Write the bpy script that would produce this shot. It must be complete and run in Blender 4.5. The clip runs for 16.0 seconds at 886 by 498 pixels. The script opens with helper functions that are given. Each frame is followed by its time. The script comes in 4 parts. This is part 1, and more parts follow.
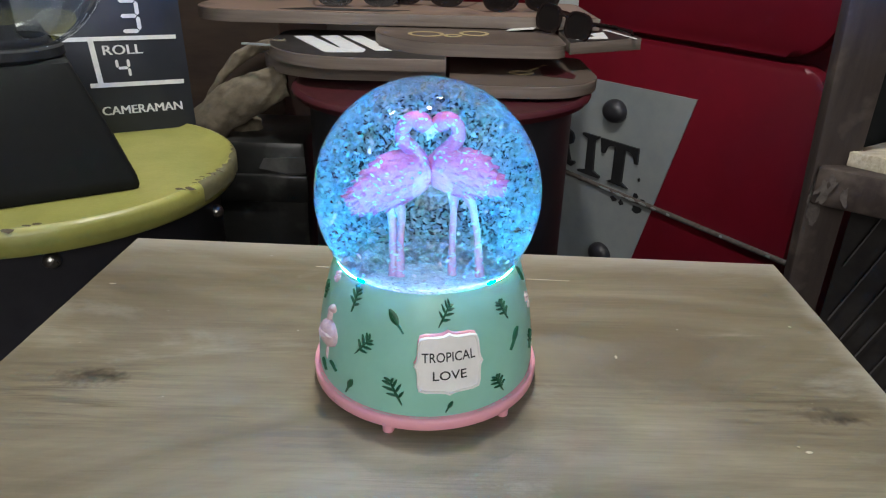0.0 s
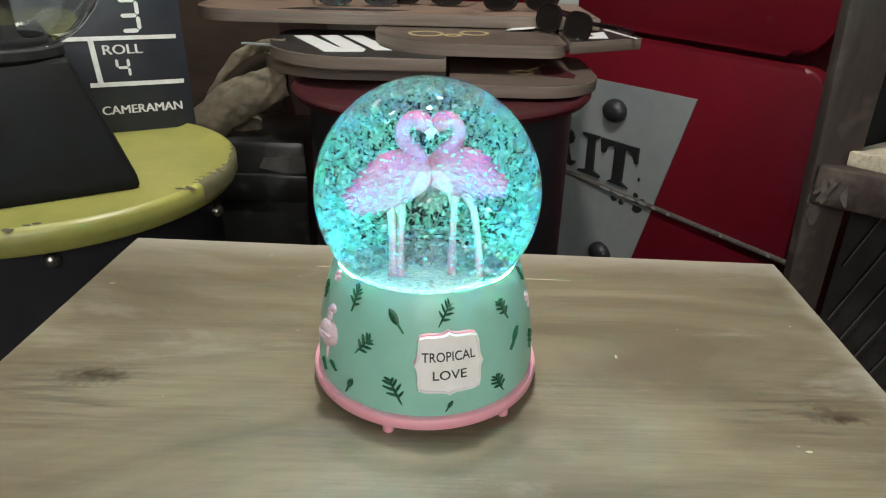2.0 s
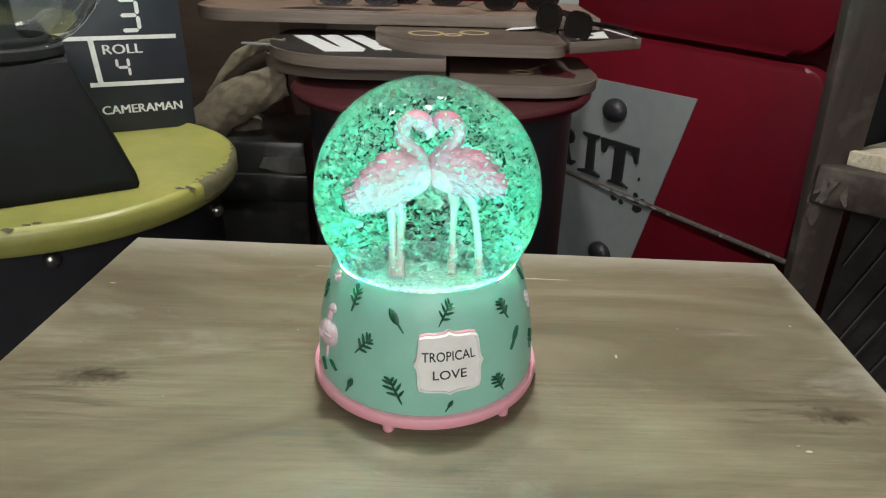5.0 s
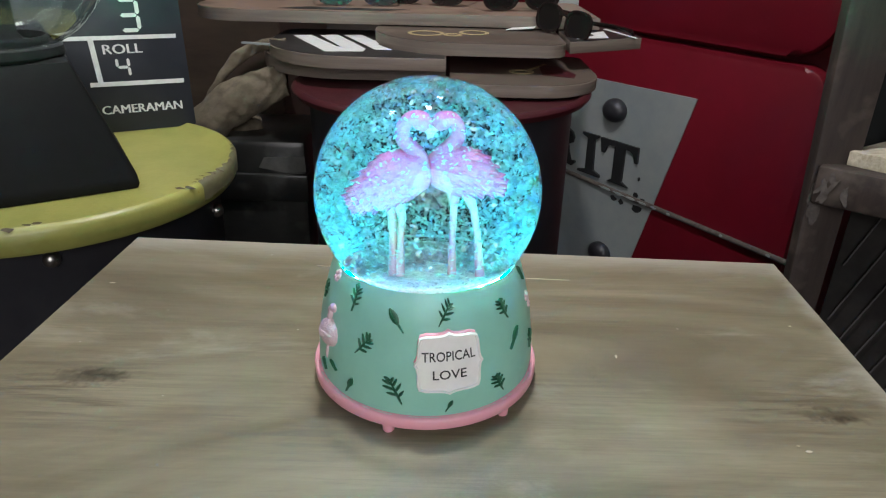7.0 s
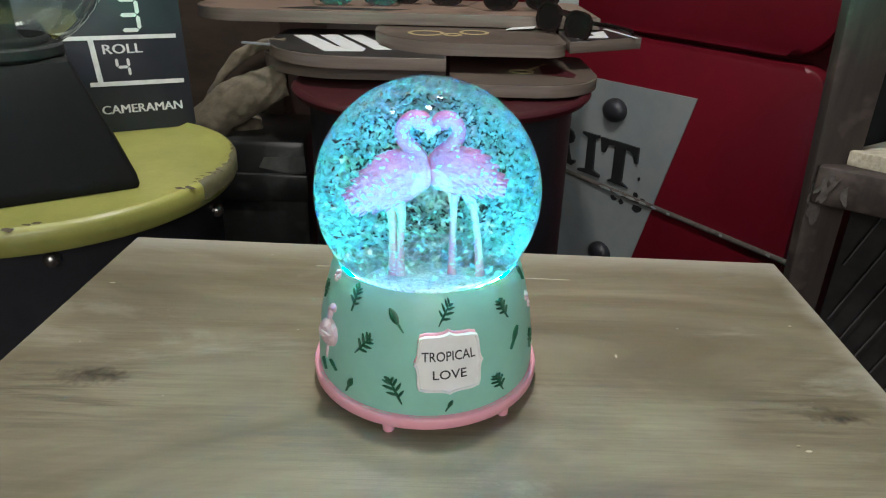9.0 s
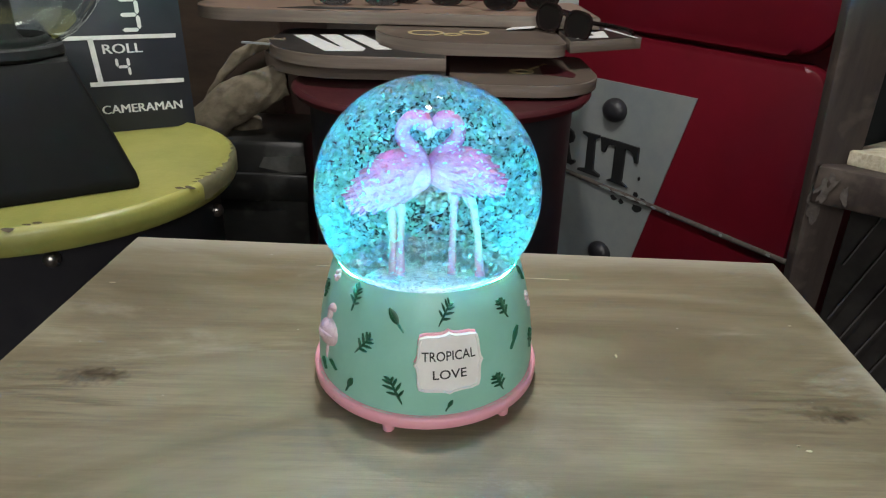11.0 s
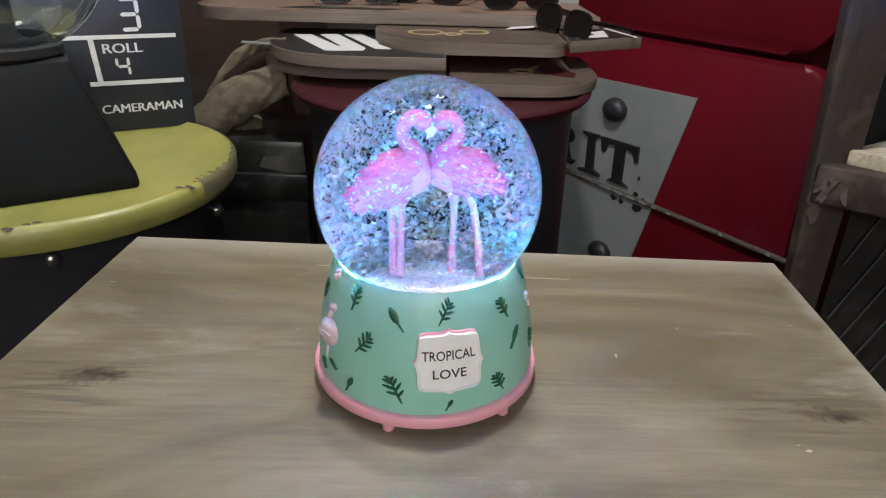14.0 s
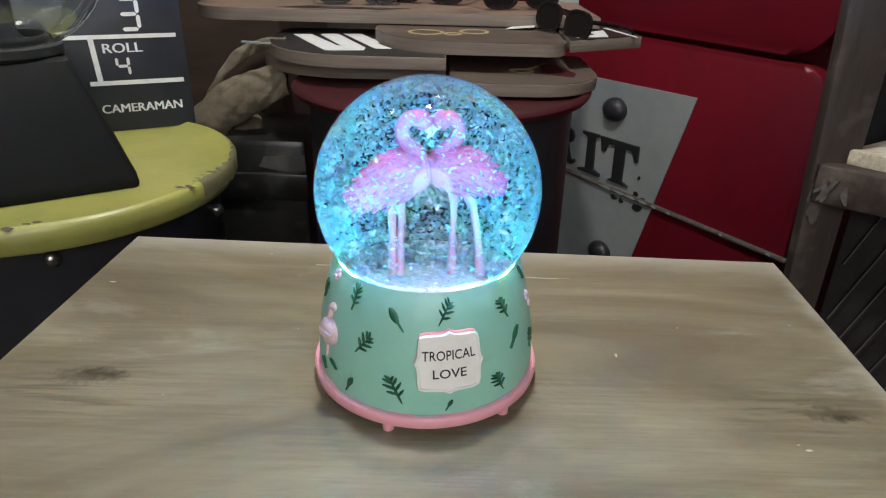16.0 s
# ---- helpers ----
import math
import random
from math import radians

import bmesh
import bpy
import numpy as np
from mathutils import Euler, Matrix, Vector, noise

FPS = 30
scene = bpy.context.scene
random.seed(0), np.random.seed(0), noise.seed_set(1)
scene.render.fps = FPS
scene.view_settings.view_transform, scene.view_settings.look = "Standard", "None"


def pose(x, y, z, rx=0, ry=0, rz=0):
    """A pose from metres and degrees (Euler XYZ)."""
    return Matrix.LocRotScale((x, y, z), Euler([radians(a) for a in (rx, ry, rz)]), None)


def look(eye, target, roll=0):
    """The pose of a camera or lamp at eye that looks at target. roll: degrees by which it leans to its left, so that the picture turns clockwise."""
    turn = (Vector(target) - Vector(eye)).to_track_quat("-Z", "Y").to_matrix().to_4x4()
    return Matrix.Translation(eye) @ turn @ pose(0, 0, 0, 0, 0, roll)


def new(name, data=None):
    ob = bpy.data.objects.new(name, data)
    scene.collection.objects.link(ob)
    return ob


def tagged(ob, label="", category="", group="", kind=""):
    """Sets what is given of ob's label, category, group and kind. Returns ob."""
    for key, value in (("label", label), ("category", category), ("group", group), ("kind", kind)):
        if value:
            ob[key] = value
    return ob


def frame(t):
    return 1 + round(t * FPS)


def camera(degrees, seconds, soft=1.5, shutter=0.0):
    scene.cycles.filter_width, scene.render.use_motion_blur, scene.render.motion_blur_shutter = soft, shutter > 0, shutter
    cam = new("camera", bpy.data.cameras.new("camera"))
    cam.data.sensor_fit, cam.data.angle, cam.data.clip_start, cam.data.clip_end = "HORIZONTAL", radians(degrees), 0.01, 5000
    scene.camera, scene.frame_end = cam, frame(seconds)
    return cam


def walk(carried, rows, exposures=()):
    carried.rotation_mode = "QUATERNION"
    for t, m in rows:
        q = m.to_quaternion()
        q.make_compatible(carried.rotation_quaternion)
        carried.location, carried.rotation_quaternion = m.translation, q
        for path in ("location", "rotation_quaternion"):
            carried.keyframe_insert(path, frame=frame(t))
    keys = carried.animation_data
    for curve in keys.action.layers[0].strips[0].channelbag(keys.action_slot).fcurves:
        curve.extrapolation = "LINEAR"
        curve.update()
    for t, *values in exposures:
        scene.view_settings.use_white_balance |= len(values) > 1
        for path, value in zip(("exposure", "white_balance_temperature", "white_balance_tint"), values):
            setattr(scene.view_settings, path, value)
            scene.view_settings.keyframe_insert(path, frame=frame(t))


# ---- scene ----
# The camera stands on a support that sags by a tenth of a degree.
cam = camera(66.3, 16.0, soft=1.2, shutter=0.3)
EYE = Vector((0.0073, -0.2824, 0.1958))


def aim(down):
    a = radians(down)
    return look(EYE, EYE + Vector((0, math.cos(a), -math.sin(a))), 1.48)


walk(cam, [(0.0, aim(25.27)), (3.0, aim(25.31)), (7.0, aim(25.33)), (12.0, aim(25.37)), (16.0, aim(25.41))],
     exposures=[(0.0, -0.21, 6350, 10), (2.0, -0.06, 6500, 10), (3.5, 0.0, 6550, 9), (6.3, -0.20, 6150, 13), (7.6, -0.23, 6150, 12), (9.0, -0.27, 6300, 10),
                (12.5, -0.27, 6450, 10), (14.5, -0.16, 6450, 11), (16.0, -0.14, 6450, 10)])

# ---- light ----
world = bpy.data.worlds.new("shop")
world.use_nodes = True
world.node_tree.nodes["Background"].inputs[0].default_value = (1.0, 0.95, 0.9, 1)
world.node_tree.nodes["Background"].inputs[1].default_value = 0.05
scene.world = world


def area_lamp(name, place, size, watts, colour):
    d = bpy.data.lights.new(name, "AREA")
    d.shape, d.size, d.energy, d.color = "DISK", size, watts, colour
    ob = new(name, d)
    ob.location = place
    return ob


WARM = (1.0, 0.96, 0.90)
area_lamp("pendant_lamp", (-0.01, 0.27, 1.10), 0.075, 12.4, WARM)
area_lamp("ceiling_lamp", (-0.9, 0.6, 1.85), 0.16, 5, WARM)
area_lamp("ceiling_lamp", (0.2, 1.1, 1.85), 0.16, 4, WARM)
# Unseen broad lamp, added to brighten upright faces turned to the front.
front = area_lamp("front_fill", (0.2, -1.9, 0.85), 1.4, 27.5, WARM)
front.matrix_basis = look((0.2, -1.9, 0.85), (0.0, 0.0, 0.05))


# ---- materials ----
def material(name, a, b=None, rough=0.5, metal=0.0, scale=(40, 40, 40), detail=6, bump=0.0, bump_scale=300.0,
             spots=None, spot_scale=8.0, spec=0.5, coat=0.0):
    """Two tones mixed by noise, wider stains in a third, and fine relief."""
    m = bpy.data.materials.new(name)
    m.use_nodes = True
    t = m.node_tree
    n, link = t.nodes, t.links.new
    s = n["Principled BSDF"]
    s.inputs["Roughness"].default_value = rough
    s.inputs["Metallic"].default_value = metal
    s.inputs["Specular IOR Level"].default_value = spec
    s.inputs["Coat Weight"].default_value = coat
    co = n.new("ShaderNodeTexCoord")
    mp = n.new("ShaderNodeMapping")
    mp.inputs["Scale"].default_value = scale
    link(co.outputs["Object"], mp.inputs["Vector"])
    nz = n.new("ShaderNodeTexNoise")
    nz.inputs["Scale"].default_value = 1.0
    nz.inputs["Detail"].default_value = detail
    nz.inputs["Roughness"].default_value = 0.65
    link(mp.outputs[0], nz.inputs["Vector"])
    ramp = n.new("ShaderNodeValToRGB")
    ramp.color_ramp.elements[0].position, ramp.color_ramp.elements[1].position = 0.35, 0.68
    ramp.color_ramp.elements[0].color = (*a, 1)
    ramp.color_ramp.elements[1].color = (*(b or tuple(c * 0.8 for c in a)), 1)
    link(nz.outputs["Fac"], ramp.inputs[0])
    colour = ramp.outputs[0]
    if spots:
        n2 = n.new("ShaderNodeTexNoise")
        n2.inputs["Scale"].default_value = spot_scale
        n2.inputs["Detail"].default_value = 8
        link(co.outputs["Object"], n2.inputs["Vector"])
        r2 = n.new("ShaderNodeValToRGB")
        r2.color_ramp.elements[0].position, r2.color_ramp.elements[1].position = 0.55, 0.72
        link(n2.outputs["Fac"], r2.inputs[0])
        mx = n.new("ShaderNodeMix")
        mx.data_type = "RGBA"
        link(r2.outputs[0], mx.inputs["Factor"])
        link(colour, mx.inputs[6])
        mx.inputs[7].default_value = (*spots, 1)
        colour = mx.outputs[2]
    link(colour, s.inputs["Base Color"])
    rr = n.new("ShaderNodeMapRange")
    rr.inputs["To Min"].default_value = max(0.02, rough - 0.12)
    rr.inputs["To Max"].default_value = min(1.0, rough + 0.12)
    link(nz.outputs["Fac"], rr.inputs["Value"])
    link(rr.outputs[0], s.inputs["Roughness"])
    if bump:
        n3 = n.new("ShaderNodeTexNoise")
        n3.inputs["Scale"].default_value = bump_scale
        n3.inputs["Detail"].default_value = 4
        link(co.outputs["Object"], n3.inputs["Vector"])
        bp = n.new("ShaderNodeBump")
        bp.inputs["Strength"].default_value = bump
        bp.inputs["Distance"].default_value = 0.001
        link(n3.outputs["Fac"], bp.inputs["Height"])
        link(bp.outputs[0], s.inputs["Normal"])
    return m


def glow(name, colour, strength):
    m = bpy.data.materials.new(name)
    m.use_nodes = True
    s = m.node_tree.nodes["Principled BSDF"]
    s.inputs["Base Color"].default_value = (0.8, 0.8, 0.8, 1)
    s.inputs["Emission Color"].default_value = (*colour, 1)
    s.inputs["Emission Strength"].default_value = strength
    return m


def clear(name, ior, tint=(1, 1, 1)):
    m = bpy.data.materials.new(name)
    m.use_nodes = True
    s = m.node_tree.nodes["Principled BSDF"]
    s.inputs["Base Color"].default_value = (*tint, 1)
    s.inputs["Roughness"].default_value = 0.0
    s.inputs["IOR"].default_value = ior
    s.inputs["Transmission Weight"].default_value = 1.0
    return m


def table_wood():
    """Greyed pine: long grain along x, wide bands, two dark knots and pale scuffs."""
    m = bpy.data.materials.new("greyed_pine")
    m.use_nodes = True
    t = m.node_tree
    n, link = t.nodes, t.links.new
    s = n["Principled BSDF"]
    co = n.new("ShaderNodeTexCoord")

    def fibre(scale, detail, rough, warp=0.0):
        mp = n.new("ShaderNodeMapping")
        mp.inputs["Scale"].default_value = scale
        link(co.outputs["Object"], mp.inputs["Vector"])
        nz = n.new("ShaderNodeTexNoise")
        nz.inputs["Scale"].default_value = 1
        nz.inputs["Detail"].default_value = detail
        nz.inputs["Roughness"].default_value = rough
        nz.inputs["Distortion"].default_value = warp
        link(mp.outputs[0], nz.inputs["Vector"])
        return nz.outputs["Fac"]

    def ramp(fac, p0, c0, p1, c1):
        r = n.new("ShaderNodeValToRGB")
        e = r.color_ramp.elements
        e[0].position, e[1].position, e[0].color, e[1].color = p0, p1, (*c0, 1), (*c1, 1)
        link(fac, r.inputs[0])
        return r.outputs[0]

    def mix(fac, a, b, how="MIX"):
        x = n.new("ShaderNodeMix")
        x.data_type, x.blend_type = "RGBA", how
        if isinstance(fac, float):
            x.inputs["Factor"].default_value = fac
        else:
            link(fac, x.inputs["Factor"])
        link(a, x.inputs[6])
        if isinstance(b, tuple):
            x.inputs[7].default_value = (*b, 1)
        else:
            link(b, x.inputs[7])
        return x.outputs[2]

    wide = ramp(fibre((3.6, 12, 5), 7, 0.62, 0.8), 0.38, WOOD_DARK, 0.64, WOOD_LIGHT)
    fine = ramp(fibre((11, 380, 60), 6, 0.75), 0.30, (0.52, 0.50, 0.46), 0.64, (1.12, 1.12, 1.12))
    grainy = ramp(fibre((4, 14, 5), 4, 0.6, 0.4), 0.42, (0.12, 0.12, 0.12), 0.66, (0.85, 0.85, 0.85))
    col = mix(grainy, wide, fine, "MULTIPLY")
    streak = ramp(fibre((14, 130, 30), 6, 0.7, 0.3), 0.60, (0, 0, 0), 0.74, (1, 1, 1))
    dull = mix(0.30, streak, (0, 0, 0))
    col = mix(dull, col, (0.13, 0.10, 0.065))
    for kx, ky, size in KNOTS:
        mp = n.new("ShaderNodeMapping")
        mp.inputs["Location"].default_value = (-kx * 0.85 / size, -ky * 1.75 / size, 0)
        mp.inputs["Scale"].default_value = (0.85 / size, 1.75 / size, 0)
        link(co.outputs["Object"], mp.inputs["Vector"])
        nz = n.new("ShaderNodeTexNoise")
        nz.inputs["Scale"].default_value = 260
        nz.inputs["Detail"].default_value = 5
        link(co.outputs["Object"], nz.inputs["Vector"])
        ad = n.new("ShaderNodeVectorMath")
        ad.operation = "MULTIPLY_ADD"
        ad.inputs[1].default_value = (1.9, 1.9, 0)
        link(nz.outputs["Color"], ad.inputs[0])
        link(mp.outputs[0], ad.inputs[2])
        ln = n.new("ShaderNodeVectorMath")
        ln.operation = "DISTANCE"
        ln.inputs[1].default_value = (0.95, 0.95, 0)
        link(ad.outputs[0], ln.inputs[0])
        k = ramp(ln.outputs["Value"], 0.10, (0.88, 0.88, 0.88), 1.0, (0, 0, 0))
        col = mix(k, col, (0.045, 0.032, 0.021))
    for cx, cy, rx, ry, tone in STREAKS_AND_FALLOFF:
        mp = n.new("ShaderNodeMapping")
        mp.inputs["Location"].default_value = (-cx / rx, -cy / ry, 0)
        mp.inputs["Scale"].default_value = (1 / rx, 1 / ry, 0)
        link(co.outputs["Object"], mp.inputs["Vector"])
        ln = n.new("ShaderNodeVectorMath")
        ln.operation = "LENGTH"
        link(mp.outputs[0], ln.inputs[0])
        zone = ramp(ln.outputs["Value"], 0.25, (0.85, 0.85, 0.85), 1.0, (0, 0, 0))
        strokes = ramp(fibre((18, 260, 30) if rx < 0.08 else (8, 46, 10), 5, 0.7, 0.5), 0.45, (0, 0, 0), 0.66, (1, 1, 1))
        col = mix(mix(1.0, zone, strokes, "MULTIPLY"), col, tone)
    stain = mix(0.20, ramp(fibre((5, 9, 5), 6, 0.6, 0.5), 0.50, (0, 0, 0), 0.70, (1, 1, 1)), (0, 0, 0))
    col = mix(stain, col, (0.130, 0.101, 0.061))
    pale = mix(0.35, ramp(fibre((7, 22, 5), 7, 0.7, 0.6), 0.56, (0, 0, 0), 0.72, (1, 1, 1)), (0, 0, 0))
    col = mix(pale, col, (0.40, 0.375, 0.30))
    # worn pale edges, back and one side; back one also paints a highlight
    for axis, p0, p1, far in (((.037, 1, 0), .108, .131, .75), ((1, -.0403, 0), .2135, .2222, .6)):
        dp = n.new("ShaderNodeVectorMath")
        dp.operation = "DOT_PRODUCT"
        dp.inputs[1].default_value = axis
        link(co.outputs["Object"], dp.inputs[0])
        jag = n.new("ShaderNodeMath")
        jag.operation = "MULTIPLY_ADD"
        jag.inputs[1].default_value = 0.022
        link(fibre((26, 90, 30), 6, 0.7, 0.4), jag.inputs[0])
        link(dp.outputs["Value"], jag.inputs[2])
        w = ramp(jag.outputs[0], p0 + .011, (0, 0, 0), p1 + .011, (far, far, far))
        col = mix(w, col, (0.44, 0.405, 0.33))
    fleck = ramp(fibre((120, 170, 60), 2, 0.5), 0.77, (0, 0, 0), 0.79, (1, 1, 1))
    col = mix(fleck, col, (0.55, 0.53, 0.47))
    link(col, s.inputs["Base Color"])
    rg = ramp(fibre((4, 30, 5), 4, 0.6), 0.3, (0.30, 0.30, 0.30), 0.7, (0.46, 0.46, 0.46))
    link(rg, s.inputs["Roughness"])
    bp = n.new("ShaderNodeBump")
    bp.inputs["Strength"].default_value = 0.25
    bp.inputs["Distance"].default_value = 0.0006
    link(fibre((9, 420, 60), 5, 0.7), bp.inputs["Height"])
    link(bp.outputs[0], s.inputs["Normal"])
    return m


WOOD_DARK, WOOD_LIGHT = (0.164, 0.136, 0.085), (0.315, 0.275, 0.187)
STREAKS_AND_FALLOFF = ((-0.165, -0.030, 0.075, 0.040, (0.095, 0.078, 0.052)), (0.172, -0.030, 0.060, 0.026, (0.10, 0.080, 0.050)), (0.140, 0.034, 0.090, 0.040, (0.165, 0.135, 0.080)),
           (-0.110, 0.080, 0.110, 0.030, (0.175, 0.140, 0.080)), (-0.070, -0.055, 0.070, 0.026, (0.150, 0.135, 0.105)), (0.060, -0.090, 0.130, 0.030, (0.150, 0.125, 0.085)),
           # The first two paint the falloff towards the near corners into the wood.
           (0.200, -0.085, 0.100, 0.070, (0.150, 0.125, 0.080)), (-0.190, -0.095, 0.100, 0.050, (0.150, 0.125, 0.080)), (0.215, -0.010, 0.060, 0.060, (0.150, 0.122, 0.078)))
KNOTS = ((-0.1585, -0.019, 0.017), (0.1875, -0.0345, 0.015), (-0.1490, -0.0185, 0.0085), (0.1885, -0.0360, 0.0085), (-0.1600, -0.0165, 0.0050))
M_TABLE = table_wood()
M_MINT = material("mint_resin", (0.30, 0.61, 0.505), (0.27, 0.57, 0.465), 0.36, scale=(60, 60, 60), bump=0.08, bump_scale=120)
M_PINK = material("pink_resin", (0.88, 0.42, 0.50), (0.84, 0.37, 0.45), 0.32, scale=(90, 90, 90))
M_PALEPINK = material("pale_pink_paint", (0.80, 0.60, 0.62), (0.72, 0.50, 0.53), 0.4, scale=(300, 300, 300))
M_LEAF = material("leaf_paint", (0.012, 0.085, 0.045), (0.02, 0.12, 0.06), 0.4, scale=(400, 400, 400))
M_PLAQUE = material("plaque_white", (0.86, 0.85, 0.83), (0.80, 0.79, 0.77), 0.45, scale=(150, 150, 150))
M_INK = material("dark_ink", (0.014, 0.015, 0.016), (0.022, 0.022, 0.024), 0.55)
M_RELIEF = material("pale_pink_relief", (0.68, 0.54, 0.57), (0.56, 0.40, 0.45), 0.45, scale=(300, 300, 300), bump=0.5, bump_scale=700)
M_BIRD = material("flamingo_pink", (0.58, 0.130, 0.225), (0.47, 0.090, 0.165), 0.5, spec=0.3, scale=(500, 500, 900), bump=0.9, bump_scale=500)
M_SNOW = material("white_glitter_floor", (0.80, 0.80, 0.80), (0.45, 0.455, 0.46), 0.5, scale=(500, 500, 500), bump=0.8, bump_scale=500)
M_DISH = material("dark_dish", (0.05, 0.055, 0.06), (0.03, 0.033, 0.036), 0.5, scale=(200, 200, 200))
M_WATER = clear("glass_and_water", 1.33)
M_GLASS = clear("blown_glass", 1.45, (0.96, 0.98, 0.97))
M_YELLOW = material("worn_yellow_paint", (0.37, 0.355, 0.095), (0.26, 0.262, 0.070), 0.32, scale=(11, 11, 11), bump=0.2, spots=(0.43, 0.42, 0.17), spot_scale=9)
# Darker yellow: worn paint with the edge's shade put into the colour.
M_WORN_SHADED = material("worn_shaded_yellow", (0.16, 0.150, 0.075), (0.10, 0.092, 0.050), 0.6, scale=(40, 40, 90), spots=(0.25, 0.235, 0.11), spot_scale=18)
M_RUST = material("chipped_edge", (0.06, 0.05, 0.03), (0.12, 0.09, 0.05), 0.8, scale=(200, 200, 200))
M_BLACK = material("black_steel", (0.020, 0.020, 0.025), (0.030, 0.029, 0.034), 0.42, scale=(20, 20, 20), bump=0.2, bump_scale=80)
M_CHROME = material("steel_bolt", (0.6, 0.58, 0.55), (0.4, 0.38, 0.36), 0.3, 1.0, scale=(200, 200, 200))
M_CHAR = material("charcoal_plastic", (0.0075, 0.008, 0.008), (0.0100, 0.0106, 0.0106), 0.62, spec=0.10, scale=(60, 60, 60), bump=0.15, bump_scale=900)
M_SLATE = material("navy_black_board", (0.015, 0.0175, 0.025), (0.021, 0.0235, 0.031), 0.45, scale=(40, 40, 40))
M_WHITE = material("white_print", (0.72, 0.72, 0.70), (0.62, 0.62, 0.60), 0.5, scale=(120, 120, 120))
M_PLY = material("plywood_edge", (0.215, 0.172, 0.140), (0.150, 0.118, 0.096), 0.6, scale=(10, 10, 260), bump=0.3, bump_scale=300)
M_BROWN = material("brown_print", (0.076, 0.056, 0.044), (0.112, 0.085, 0.067), 0.45, scale=(20, 60, 60), spots=(0.16, 0.115, 0.088), spot_scale=14)
M_TAN = material("tan_print", (0.20, 0.135, 0.10), (0.28, 0.19, 0.14), 0.5, scale=(14, 50, 50), spots=(0.10, 0.07, 0.05), spot_scale=18)
M_FACE = material("black_print", (0.016, 0.014, 0.014), (0.03, 0.027, 0.025), 0.4, scale=(40, 40, 40))
M_GOLD = material("gold_print", (0.50, 0.40, 0.22), (0.40, 0.30, 0.15), 0.45, scale=(150, 150, 150))
M_REDLID = material("red_lid_paint", (0.055, 0.007, 0.010), (0.042, 0.005, 0.008), 0.45, scale=(18, 18, 18), bump=0.15, bump_scale=150)
M_RED = material("deep_red_enamel", (0.188, 0.0065, 0.018), (0.140, 0.0045, 0.012), 0.42, scale=(5, 5, 5), bump=0.12, bump_scale=60, spots=(0.155, 0.010, 0.024), spot_scale=3)
M_PANEL = material("white_sheet", (0.34, 0.36, 0.35), (0.25, 0.28, 0.29), 0.45, scale=(6, 6, 6), spots=(0.34, 0.38, 0.42), spot_scale=5)
M_POST = material("dark_brown_timber", (0.052, 0.037, 0.031), (0.032, 0.022, 0.019), 0.65, scale=(60, 60, 8), bump=0.6, bump_scale=150, spots=(0.11, 0.085, 0.070), spot_scale=22)
M_CREAM = material("whitewashed_wood", (0.66, 0.60, 0.46), (0.38, 0.32, 0.22), 0.8, scale=(30, 260, 120), bump=1.0, bump_scale=260)
M_WIRE = material("dull_wire", (0.13, 0.12, 0.12), (0.08, 0.075, 0.075), 0.5, 0.3)
M_CLOTH = material("beige_sacking", (0.19, 0.157, 0.108), (0.085, 0.068, 0.046), 0.9, scale=(26, 60, 40), bump=0.7, bump_scale=260)
M_CASE = material("dark_grey_plastic", (0.018, 0.018, 0.017), (0.011, 0.011, 0.010), 0.35, scale=(30, 30, 60), bump=0.4, bump_scale=40, spots=(0.055, 0.055, 0.050), spot_scale=20)
# Grey of the reflection painted on the storage case.
M_REFLECTION = material("reflection_grey", (0.09, 0.088, 0.080), (0.06, 0.058, 0.052), 0.7, scale=(60, 60, 60))
M_CARD = material("brown_cardboard", (0.066, 0.041, 0.026), (0.042, 0.026, 0.017), 0.8, scale=(8, 8, 30), spots=(0.050, 0.034, 0.022), spot_scale=4)
M_FLOOR = material("dark_boards", (0.035, 0.026, 0.02), (0.055, 0.042, 0.032), 0.55, scale=(3, 30, 3), bump=0.2)
M_WALL = material("umber_plaster", (0.075, 0.060, 0.048), (0.06, 0.048, 0.040), 0.85, scale=(4, 4, 4), bump=0.2)
M_CEIL = material("grey_ceiling_paint", (0.50, 0.48, 0.45), (0.45, 0.43, 0.41), 0.9, scale=(4, 4, 4))
M_CHIP = material('bare_timber', (0.135, 0.113, 0.100), (0.07, 0.058, 0.051), 0.8, scale=(120, 120, 120))
M_LENS = material("smoked_lens", (0.012, 0.010, 0.010), (0.016, 0.013, 0.012), 0.12)
M_FRAME = material("tortoise_plastic", (0.012, 0.009, 0.010), (0.022, 0.014, 0.012), 0.25, scale=(120, 120, 120))


def flake_material():
    m = bpy.data.materials.new("silver_glitter")
    m.use_nodes = True
    t = m.node_tree
    n, link = t.nodes, t.links.new
    s = n["Principled BSDF"]
    s.inputs["Base Color"].default_value = (0.54, 0.54, 0.54, 1)
    s.inputs["Metallic"].default_value = 1.0
    s.inputs["Roughness"].default_value = 0.32
    tr = n.new("ShaderNodeBsdfTranslucent")
    tr.inputs[0].default_value = (0.38, 0.38, 0.38, 1)
    mx = n.new("ShaderNodeMixShader")
    mx.inputs[0].default_value = 0.42
    link(s.outputs[0], mx.inputs[1])
    link(tr.outputs[0], mx.inputs[2])
    link(mx.outputs[0], n["Material Output"].inputs[0])
    return m


M_FLAKE = flake_material()
M_GREEN_LED = glow("green_light", (0.03, 1.0, 0.47), 33000)
